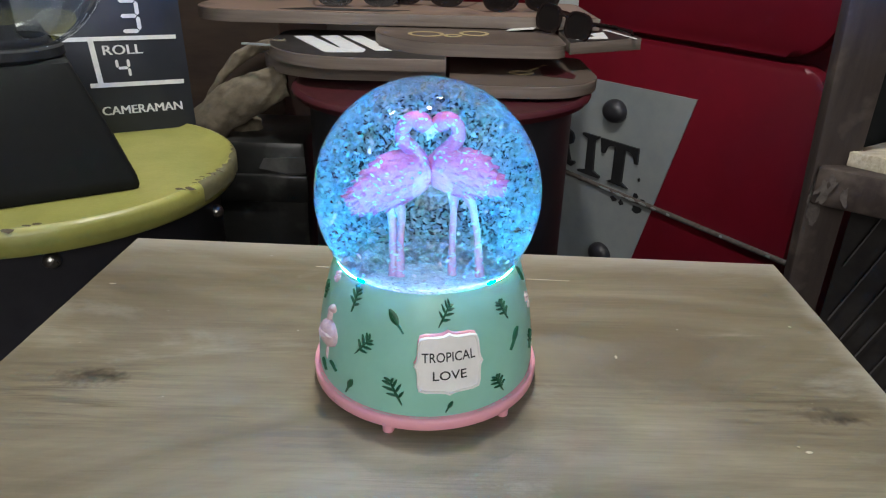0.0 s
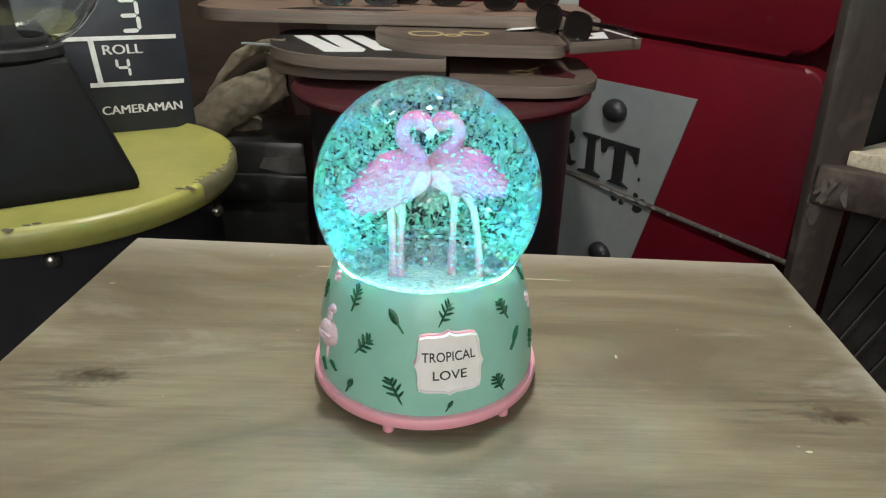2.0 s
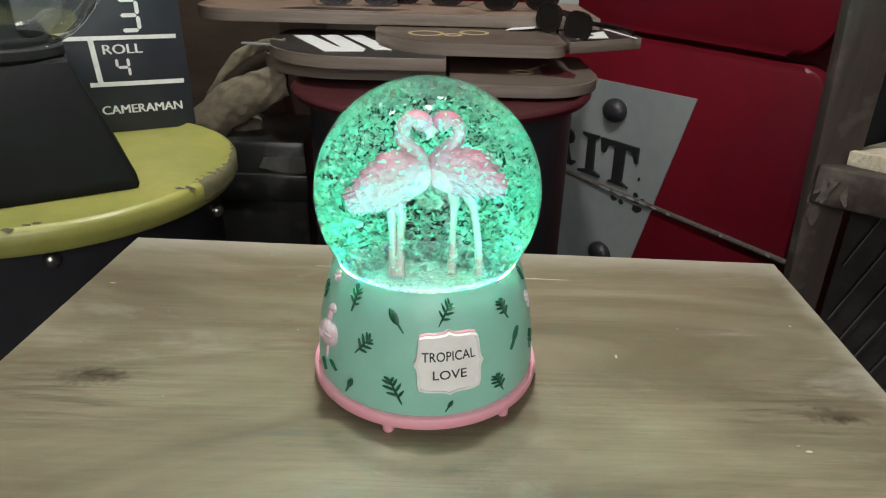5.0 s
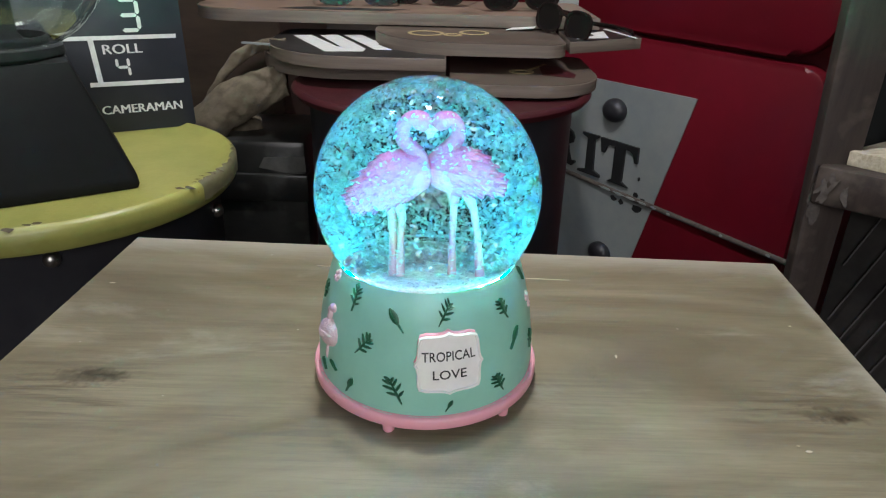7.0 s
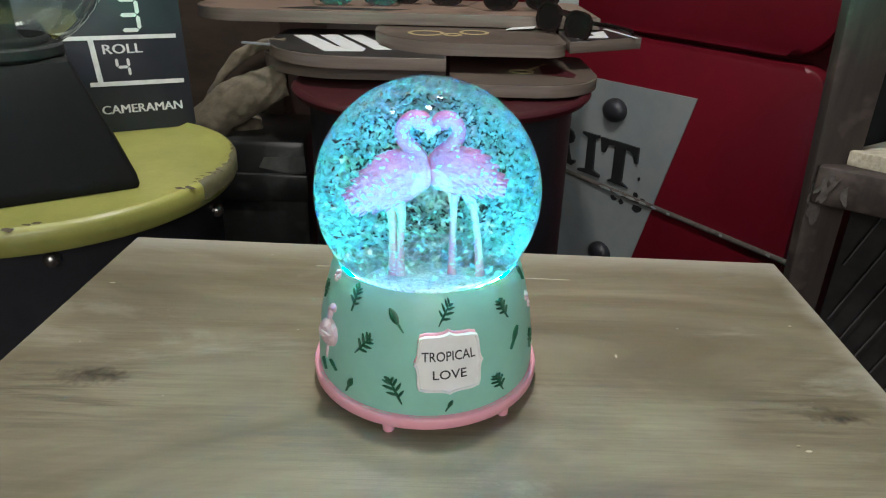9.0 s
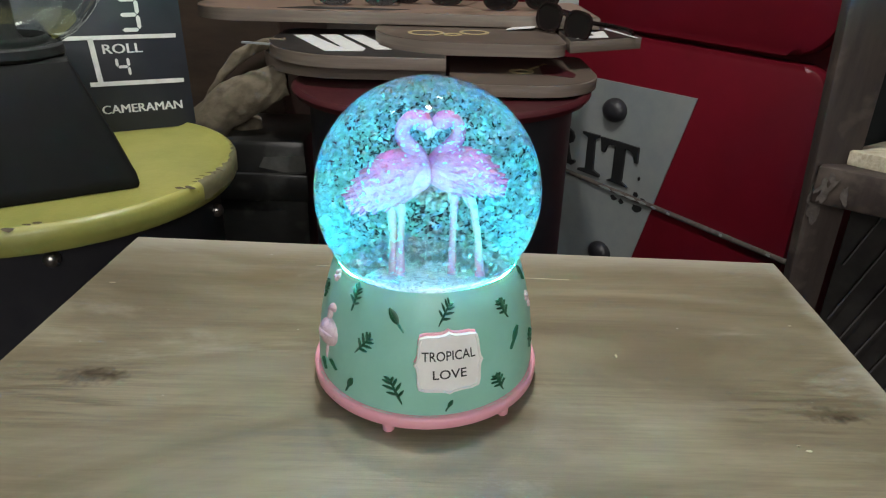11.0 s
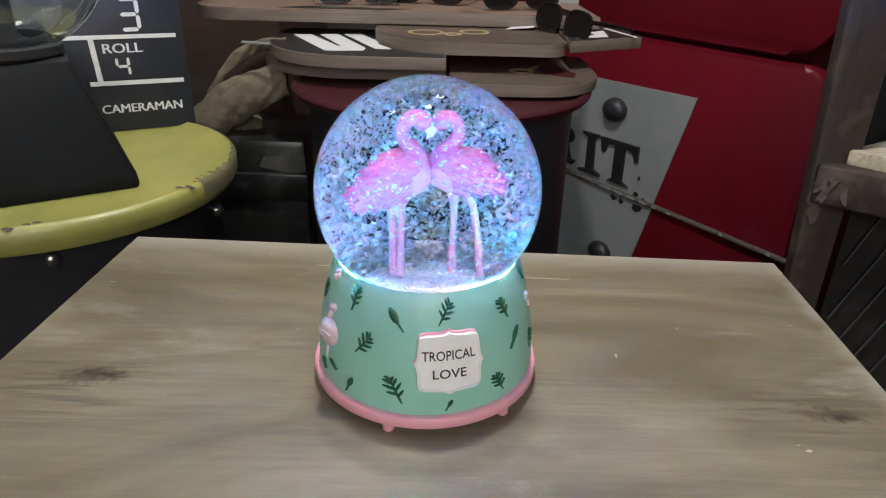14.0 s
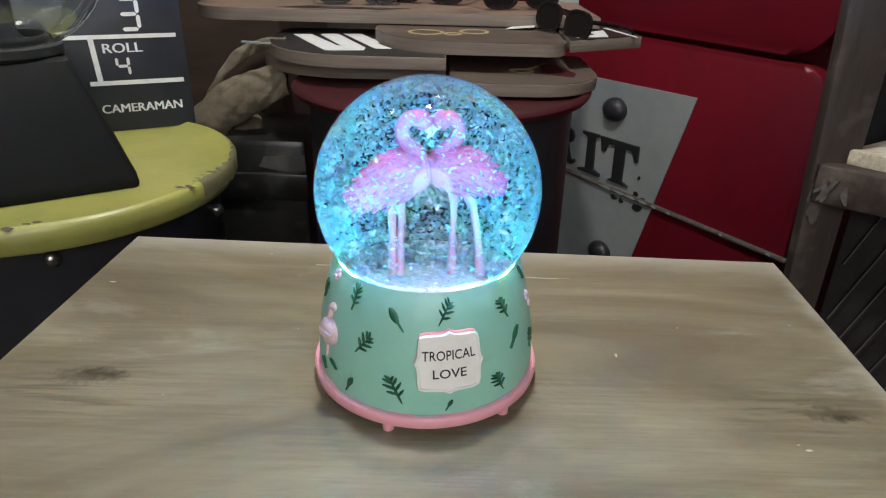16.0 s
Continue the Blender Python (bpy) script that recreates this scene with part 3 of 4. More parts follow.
    # Dark lining added so the ring round the mound doesn't glow.
    dish = [(0.0240, 0.0512), (0.0322, 0.0527), (0.0345, 0.0543), (0.0360, 0.0558), (0.0375, 0.05745), (0.0390, 0.0592), (0.0403, 0.0609)]
    part("dish", lathe(bmesh.new(), dish + [(r, z - 0.00022) for r, z in dish[::-1]], 96), M_DISH, g, "dark dish added round the mound to cut the glow", smooth=60)
    # Low wall added to keep the lights' direct beams off the birds.
    collar = [(0.0318, 0.0520), (0.0328, 0.0530), (0.0330, 0.0617), (0.0326, 0.0623), (0.0318, 0.0623), (0.0314, 0.0617), (0.0312, 0.0520)]
    part("collar", lathe(bmesh.new(), collar, 96), M_SNOW, g, "white collar added to screen the birds from the lights", smooth=60)
    for phi in (-72, -58, -44, 26, 39, 52):
        a = radians(phi)
        bm = bmesh.new()
        bmesh.ops.create_icosphere(bm, subdivisions=3, radius=1, matrix=Matrix.Translation((.0322 * math.sin(a), -.0322 * math.cos(a), .0618)) @ pose(0, 0, 0, 0, 0, phi) @ Matrix.Diagonal((.0048, .0026, .0014, 1)))
        for v in bm.verts:
            v.co += noise.noise_vector(v.co * 700) * .0006
        part("glitter_heap", bm, M_SNOW, g, "heap of white glitter by a light", smooth=60)
    # two birds: x, y, z, radius along each form
    Z = BALL_Z
    flamingo(g,
             [(-.0262, 0, Z - .0050, .0014), (-.0225, 0, Z - .0030, .0042), (-.0165, 0, Z + .0010, .0066), (-.0105, 0, Z + .0052, .0076), (-.0055, 0, Z + .0074, .0068), (-.0018, 0, Z + .0090, .0054), (.0008, 0, Z + .0100, .0024)],
             [(-.0035, 0, Z + .0080, .0036), (-.0036, 0, Z + .0120, .0030), (-.0060, 0, Z + .0158, .0025), (-.0086, 0, Z + .0190, .0023), (-.0088, 0, Z + .0232, .0022), (-.0060, 0, Z + .0266, .0024), (-.0026, 0, Z + .0258, .0030), (-.0006, 0, Z + .0235, .0022)],
             [(-.0012, 0, Z + .0240, .0018), (.0002, 0, Z + .0215, .0013), (-.0004, 0, Z + .0190, .0004)],
             [[(-.0125, .001, Z - .002, .0030), (-.0118, .001, Z - .008, .0017), (-.0112, .001, Z - .016, .0014), (-.0105, 0, Z - .0285, .0020)],
              [(-.0098, -.001, Z - .002, .0026), (-.0085, -.001, Z - .009, .0014), (-.0088, -.001, Z - .017, .0012), (-.0086, -.001, Z - .0285, .0018)]],
             -0.001, (-.0030, -.0027, Z + .0262))
    flamingo(g,
             [(.0256, 0, Z + .0015, .0010), (.0215, 0, Z + .0030, .0036), (.0160, 0, Z + .0058, .0063), (.0105, 0, Z + .0072, .0070), (.0055, 0, Z + .0082, .0064), (.0020, 0, Z + .0091, .0052), (-.0006, 0, Z + .0100, .0024)],
             [(.0036, 0, Z + .0085, .0034), (.0040, 0, Z + .0120, .0028), (.0070, 0, Z + .0155, .0024), (.0096, 0, Z + .0190, .0022), (.0100, 0, Z + .0228, .0021), (.0078, 0, Z + .0258, .0023), (.0046, 0, Z + .0252, .0029), (.0024, 0, Z + .0232, .0021)],
             [(.0030, 0, Z + .0236, .0017), (.0012, 0, Z + .0210, .0012), (.0010, 0, Z + .0188, .0004)],
             [[(.0085, .001, Z + .001, .0028), (.0086, .001, Z - .006, .0013), (.0082, .001, Z - .016, .0011), (.0080, 0, Z - .0285, .0016)],
              [(.0128, -.001, Z + .001, .0028), (.0152, -.001, Z - .006, .0014), (.0166, -.001, Z - .016, .0012), (.0170, -.001, Z - .0285, .0017)]],
             0.001, (.0048, -.0027, Z + .0258))
    # lights that rise out of the ground in the ball
    for name, mat, shift in (("green_led", M_GREEN_LED, 0), ("blue_led", M_BLUE_LED, 10), ("red_led", M_RED_LED, -10)):
        LEDS[name] = []
        for phi in (-57, 39):
            a = radians(phi + shift)
            bm = lathe(bmesh.new(), [(0.0, -0.014), (0.0019, -0.014), (0.0019, -0.0006), (0.0013, 0.0), (0.0, 0.0)], 10)
            ob = part(name, bm, mat, g, name.split("_")[0] + " glowing light in the ball")
            ob.location = (0.0353 * math.sin(a), -0.0353 * math.cos(a), 0.051)
            LEDS[name].append((ob, 0.0536, 0.0070))
        # Strips added low behind the base's lip to brighten the glitter.
        r = {"green_led": 0.0388, "blue_led": 0.0374, "red_led": 0.0360}[name]
        seat = BALL_Z - math.sqrt(BALL_R ** 2 - r * r)
        for a0 in (-138, 46):
            arc = [(r * math.sin(radians(a)), -r * math.cos(radians(a)), 0) for a in range(a0, a0 + 92, 7)]
            ob = part(name.replace("led", "fill_strip"), tube(bmesh.new(), arc, [0.0010] * len(arc), 8), mat, g, name.split("_")[0] + " glowing strip added round the ball's foot to brighten the glitter")
            ob.location = (0, 0, seat)
            LEDS[name].append((ob, seat - 0.0024, 0.0041))
    for k in range(11):
        ob = new("glitter", glitter(1400 if k < 4 else 4000, 40 + k, k >= 4))
        ob.parent, ob.location = g, (0, 0, BALL_Z)
        tagged(ob, "drifting silver glitter", kind="stuff")
        SWARMS.append(ob)
    return g


LEAVES = (("fern", .0105, -40.5, .0535, -10), ("fern", .0105, 11.0, .0530, -30), ("fern", .0098, 47.0, .0490, 28), ("fern", .0112, -31.5, .0358, -38),
          ("fern", .0125, -12.5, .0184, 25), ("fern", .0100, 40.5, .0165, 28), ("fern", .0080, -73, .0468, -8), ("fern", .0080, 72, .0248, -20),
          ("leaf", .0120, -14.0, .0500, 38), ("leaf", .0110, 53.0, .0342, -38), ("leaf", .0090, -38.5, .0145, -22), ("leaf", .0060, 13.0, .0122, -30),
          ("leaf", .0060, -61, .0150, 40), ("leaf", .0060, -51, .0190, 60), ("leaf", .0070, 74, .0570, 10))


# ---- drums, boards and what lies on them ----
def drum(name, label, place, top, radius, lid, rim_h):
    d = thing(name, label, "drum table", pose(place[0], place[1], -0.75))
    h = top + 0.75
    prof = [(0, h - .004), (radius - .016, h - .004), (radius - .010, h - .002), (radius - .006, h), (radius - .002, h - .0015), (radius, h - .005),
            (radius - .001, h - rim_h + .004), (radius - .004, h - rim_h), (radius - .016, h - rim_h), (radius - .016, h - .010), (0, h - .010)]
    part("lid", lathe(bmesh.new(), prof, 96), lid, d, smooth=40)
    r = radius - .018
    body = [(0, 0), (r, 0), (r, .012), (r - .004, .018), (r - .004, h * .32), (r + .004, h * .335), (r - .004, h * .35), (r - .004, h * .64), (r + .004, h * .655), (r - .004, h * .67), (r - .004, h - .03), (r, h - .020), (r, h - .0102), (0, h - .0102)]
    part("body", lathe(bmesh.new(), body, 72), M_BLACK, d, "black steel drum body", smooth=40)
    return d, r - .004, h


def yellow_drum():
    d, r, h = drum("yellow_drum_table", "black drum table with a worn yellow lid", (-0.404, 0.3835), -0.03, 0.188, M_YELLOW, 0.0250)
    for phi, drop in ((27.3, .0385), (93, .0545), (-38, .045), (-100, .05)):
        a = radians(phi)
        bm = bmesh.new()
        bmesh.ops.create_uvsphere(bm, u_segments=14, v_segments=8, radius=.0075, matrix=Matrix.Translation(((r + .001) * math.sin(a), -(r + .001) * math.cos(a), h - drop)))
        part("bolt", bm, M_CHROME, d, "domed steel bolt", smooth=180)
    # Worn stretch of the lid's edge, coloured darker for the shade there too.
    rng = random.Random(21)
    R, bm, rows = .188, bmesh.new(), []
    for i in range(34):
        a = radians(73 + i * 1.35)
        cut = .0070 - .0045 * (i / 33) + rng.uniform(-.0024, .0024)
        line = [(R - max(.0024, cut), h + .0004), (R - .0019, h - .0010), (R + .0004, h - .005), (R + .0005, h - .012), (R + .0004, h - .016 - rng.uniform(0, .004))]
        rows.append([bm.verts.new((r * math.sin(a), -r * math.cos(a), z)) for r, z in line])
    for p, q in zip(rows, rows[1:]):
        for k in range(4):
            bm.faces.new((p[k], q[k], q[k + 1], p[k + 1]))
    part("worn_shaded_edge", bm, M_WORN_SHADED, d, "worn stretch of the lid's edge with shade painted in", smooth=60)
    rng = random.Random(5)
    for a0, k in ((66, 7), (20, 3), (-32, 6)):
        bm = bmesh.new()
        for j in range(k):
            a = radians(a0 + j * 3.2 + rng.uniform(-1, 1))
            rr = .1865 - rng.uniform(0, .010)
            w = rng.uniform(.002, .007)
            q = [(rr * math.sin(a) + w * math.cos(b) * rng.uniform(.5, 1.2), -rr * math.cos(a) + .5 * w * math.sin(b) * rng.uniform(.5, 1.2)) for b in [i * math.tau / 7 for i in range(7)]]
            bm.faces.new([bm.verts.new((x, y, h + .0004 - .0018 * max(0, (math.hypot(x, y) - .182) / .006))) for x, y in q])
        part("chip", bm, M_RUST, d, "bare chipped paint")


def plasma_lamp():
    m = pose(-0.3917, 0.3473, -0.0335, 0, 0, math.degrees(math.atan2(0.524, 0.852)))
    p = thing("plasma_lamp", "unlit plasma lamp with a black pyramid base", "lamp", m)
    bm = bmesh.new()
    rings = []
    for half, z in ((.080, 0), (.081, .003), (.080, .012), (.046, .108), (.044, .113), (.036, .115)):
        rings.append([bm.verts.new((x, y, z)) for x, y in rounded(-half, half, -half, half, .006, 4)])
    k = len(rings[0])
    bm.faces.new(rings[0][::-1])
    bm.faces.new(rings[-1])
    for a, b in zip(rings, rings[1:]):
        for i in range(k):
            bm.faces.new((a[i], a[(i + 1) % k], b[(i + 1) % k], b[i]))
    part("pyramid", bm, M_CHAR, p, "matt charcoal plastic base", smooth=35)
    part("collar", lathe(bmesh.new(), [(0, .114), (.044, .114), (.046, .117), (.045, .124), (.041, .126), (0, .126)], 64), M_CHAR, p, "black collar", smooth=40)
    R, zc = .098, .214
    a0 = math.asin(.040 / R)
    arc = [(R * math.sin(a), zc - R * math.cos(a)) for a in [a0 + i * (math.pi - a0) / 40 for i in range(41)]]
    inner = [(r * .992, zc + (z - zc) * .992) for r, z in arc[::-1]]
    shell_mesh = lathe(bmesh.new(), arc + inner + arc[:1], 72)
    bmesh.ops.remove_doubles(shell_mesh, verts=shell_mesh.verts, dist=1e-6)
    part("globe", shell_mesh, M_GLASS, p, "clear glass globe", smooth=180).visible_shadow = False
    part("electrode", lathe(bmesh.new(), [(0, .126), (.016, .126), (.014, .130), (.010, .135), (.010, .195), (.014, .200), (.017, .214), (.012, .228), (0, .232)], 32), M_CHAR, p, "dark glass electrode post", smooth=50)
    part("glass_ring", lathe(bmesh.new(), [(.030, .1262), (.034, .1262), (.035, .130), (.032, .133), (.030, .130), (.030, .1262)], 48), M_CHAR, p, "dark ring at the globe's neck", smooth=60)


def heavy(text, x0, x1, y0, y1):
    """Bold capitals: the same letters struck three times, a hair apart."""
    bm = bmesh.new()
    for k in range(3):
        one = fit_words(text, x0 + k * .0004, x1 - (2 - k) * .0004, y0, y1, .0008 + k * .00008)
        me = bpy.data.meshes.new("strike")
        one.to_mesh(me)
        one.free()
        bm.from_mesh(me)
        bpy.data.meshes.remove(me)
    return bm


def clapper_clock():
    c, s = .88775, .46032
    t = radians(6)
    m = Matrix(((c, -s * math.sin(t), s * math.cos(t), -0.390), (s, c * math.sin(t), -c * math.cos(t), 0.502), (0, math.cos(t), math.sin(t), -0.0335), (0, 0, 0, 1)))
    k = thing("clapperboard_clock", "dark clapperboard clock with white lettering", "clock", m)
    part("board", prism(bmesh.new(), rounded(-.085, .096, 0, .20, .003), -.018, 0, .001), M_SLATE, k, smooth=35)
    part("clapstick", prism(bmesh.new(), rounded(-.085, .096, .203, .225, .002), -.018, 0, .001), M_SLATE, k, smooth=35)
    for x0, y0, x1, y1, w in ((-.080, .1080, .0876, .1065, .0046), (-.013, .0560, .0892, .0547, .0050), (-.0046, .1075, -.0016, .0575, .0058)):
        d = Vector((x1 - x0, y1 - y0)).normalized() * w / 2
        q = [(x0 + d.y, y0 - d.x), (x1 + d.y, y1 - d.x), (x1 - d.y, y1 + d.x), (x0 - d.y, y0 + d.x)]
        part("white_line", prism(bmesh.new(), q, .0004, .0010), M_WHITE, k)
    for text, x0, x1, y0, y1 in (("ROLL", .0062, .0488, .0892, .0998), ("CAMERAMAN", -.0058, .0834, .0214, .0312)):
        part("lettering", heavy(text, x0, x1, y0, y1), M_WHITE, k, "white capital letters")

    def digit(cx, cy, w, h, segs, th):
        seg = {"a": (0, h / 2, 1), "d": (0, -h / 2, 1), "g": (0, 0, 1), "b": (w / 2, h / 4, 0), "c": (w / 2, -h / 4, 0), "f": (-w / 2, h / 4, 0), "e": (-w / 2, -h / 4, 0)}
        for q in segs:
            x, y, flat = seg[q]
            l = (w if flat else h / 2) * .46
            e = [(-l, 0), (-l + th, th), (l - th, th), (l, 0), (l - th, -th), (-l + th, -th)]
            e = [(x + (a if flat else b), y + (b if flat else a)) for a, b in e]
            part("digit_bar", prism(bmesh.new(), [(cx + a, cy + b) for a, b in e], .0004, .0010), M_WHITE, k)
    digit(.0250, .0740, .0122, .0205, "fbgc", .0016)
    digit(.0400, .1310, .0190, .0330, "abgcd", .0022)


def sign_board(label, outline, z, mat, t=.015):
    b = thing("sign_board", label, "sign board", pose(0, 0, z), group="stack of sign boards")
    part("core", prism(bmesh.new(), outline, 0, t, .0008), M_PLY, b, "raw board edge", smooth=35)
    cx, cy = sum(q[0] for q in outline) / len(outline), sum(q[1] for q in outline) / len(outline)
    inner = [(cx + (x - cx) * .988, cy + (y - cy) * .985) for x, y in outline]
    part("print", prism(bmesh.new(), inner, t + .0002, t + .0009), mat, b, "printed face")
    return b, t + .0011


def flat_ring(cx, cy, rx, ry, w, z, n=28):
    bm = bmesh.new()
    rows = [[bm.verts.new((cx + (rx + o) * math.cos(i * math.tau / n), cy + (ry + o) * math.sin(i * math.tau / n), zz)) for i in range(n)] for o, zz in ((w, z), (w, z + .0006), (-w, z + .0006), (-w, z))]
    for a, b in zip(rows, rows[1:] + rows[:1]):
        for i in range(n):
            bm.faces.new((a[i], a[(i + 1) % n], b[(i + 1) % n], b[i]))
    return bm


def boards():
    red = drum("red_drum_table", "black drum table with a red lid under stacked boards", (0.0, 0.622), 0.014, 0.195, M_REDLID, 0.012)
    # lowest pair
    b, z = sign_board("brown printed board with a gold mark", rounded(.01, .200, .528, .74, [.05, .085, .02, .02], 9), .0143, M_BROWN, .0140)
    part("gold_mark", flat_ring(.103, .612, .013, .012, .0036, z), M_GOLD, b, "gold ring mark")
    part("gold_mark", prism(bmesh.new(), [(.114, .620), (.143, .668), (.139, .672), (.110, .624)], z, z + .0005), M_GOLD, b, "gold stroke")
    part("red_patch", prism(bmesh.new(), [(.128, .595), (.166, .578), (.172, .60), (.156, .656), (.130, .662)], z, z + .0005), M_REDLID, b, "red printed patch")
    sign_board("plain brown board with a rounded end", rounded(-.258, .005, .610, .80, [.13, .0, .02, .05], 10), .0143, M_BROWN, .0200)
    # middle: black with white strokes
    b, z = sign_board("black board with bold white letter strokes", rounded(-.240, .005, .566, .80, [.13, .0, .02, .03], 10), .0356, M_FACE)
    for q in ([(-.214, .722), (-.190, .730), (-.138, .632), (-.102, .626), (-.100, .600), (-.148, .593)],
              [(-.177, .729), (-.153, .738), (-.099, .618), (-.100, .602), (-.126, .614)],
              [(-.144, .735), (-.120, .744), (-.098, .694), (-.080, .687), (-.088, .656), (-.065, .614), (-.086, .611)]):
        z += .0002
        part("white_stroke", prism(bmesh.new(), q, z, z + .0005), M_WHITE, b, "white painted stroke")
    strip = bmesh.new()
    prism(strip, [(-.266, .640), (-.226, .630), (-.226, .6345), (-.264, .6445)], 0, .0022)
    solid("white_card", strip, M_PANEL, "thin white card on the stack of boards", "card", m=pose(0, 0, .0515, 0, 0, 0))
    # upper pair
    b, z = sign_board("brown board with gold ring letters", rounded(-.095, .158, .588, .78, [.12, .03, .02, .05], 10), .0512, M_BROWN)
    for cx, cy, rx, ry in ((-.023, .665, .022, .021), (.013, .655, .010, .010), (.042, .680, .018, .019)):
        part("gold_letter", flat_ring(cx, cy, rx, ry, .0026, z), M_GOLD, b, "gold ring letter")
    b, z = sign_board("black board with a white angular letter", [(.165, .625), (.272, .684), (.250, .80), (.165, .80)], .0512, M_FACE)
    part("white_stroke", prism(bmesh.new(), [(.176, .647), (.222, .664), (.228, .728), (.205, .705), (.206, .680)], z, z + .0005), M_WHITE, b, "white painted letter")
    part("white_stroke", prism(bmesh.new(), [(.232, .752), (.259, .664), (.263, .668), (.238, .756)], z, z + .0005), M_WHITE, b, "white painted letter")
    tag = bmesh.new()
    prism(tag, [(0, 0), (.040, .004), (.058, .070), (.034, .066)], 0, .0008)
    solid("price_card", tag, M_WHITE, "small white card lying on the stacked boards", "card", m=pose(.087, .708, z + .0520, 0, -4, 0))
    # top
    b, z = sign_board("long tan board with one rounded end", rounded(-.372, .222, .728, .93, [.08, .0, .0, .10], 10), .0688, M_TAN, .016)
    part("dark_band", prism(bmesh.new(), [(-.24, .745), (-.10, .745), (-.05, .765), (-.2, .775)], z, z + .0005), M_FACE, b, "dark printed band")
    return red


def sunglasses(m, scale=1.0):
    g = thing("sunglasses", "dark plastic sunglasses with smoked lenses", "sunglasses", m @ Matrix.Scale(scale, 4), group="sunglasses on the boards")
    for sx in (-1, 1):
        n, rows = 24, []
        for o, zz in ((1.12, -.0018), (1.12, .0018), (.94, .0018), (.94, -.0018)):
            rows.append([])
            for i in range(n):
                a = i * math.tau / n
                x = math.copysign(abs(math.cos(a)) ** .7, math.cos(a)) * .026 * o
                y = math.copysign(abs(math.sin(a)) ** .8, math.sin(a)) * .021 * o
                rows[-1].append((sx * .034 + x, zz, .024 + y))
        bm = bmesh.new()
        vs = [[bm.verts.new(q) for q in r] for r in rows]
        for a, b in zip(vs, vs[1:] + vs[:1]):
            for i in range(n):
                bm.faces.new((a[i], a[(i + 1) % n], b[(i + 1) % n], b[i]))
        part("rim", bm, M_FRAME, g, smooth=40)
        bm = bmesh.new()
        f = [bm.verts.new((x, .0006, z)) for x, _, z in rows[2]]
        k = [bm.verts.new((x, -.0006, z)) for x, _, z in rows[2]]
        bm.faces.new(f)
        bm.faces.new(k[::-1])
        part("lens", bm, M_LENS, g, "smoked lens")
        part("temple", tube(bmesh.new(), [(sx * .062, .002, .034), (sx * .066, .05, .034), (sx * .064, .105, .030), (sx * .062, .135, .008)], [(.0035, .0018)] * 3 + [(.003, .0018)], 8), M_FRAME, g, smooth=50)
    part("bridge", tube(bmesh.new(), [(-.010, 0, .032), (0, -.001, .035), (.010, 0, .032)], [.0024] * 3, 8), M_FRAME, g, smooth=60)
    return g


def all_sunglasses():
    top = 0.0860
    for x, y, turn in ((-.13, .80, 8), (-.03, .84, -14), (.115, .79, 20)):
        sunglasses(pose(x, y, top, 0, 0, turn))
    sunglasses(pose(.158, .676, .0668, -8, 6, -52), 0.80)
    card = prism(bmesh.new(), rounded(0, .09, 0, .11, .002), 0, .002)
    solid("display_card", card, M_PANEL, "white display card standing behind the boards", "card", m=pose(.137, .935, .0688, 88, 0, 4))


# ---- the red cabinet and its white sheet ----
RED_M = Matrix(((0.5593, 0, -0.82896, 0.575), (-0.82896, 0, -0.5593, 0.78), (0, 1, 0, 0), (0, 0, 0, 1)))


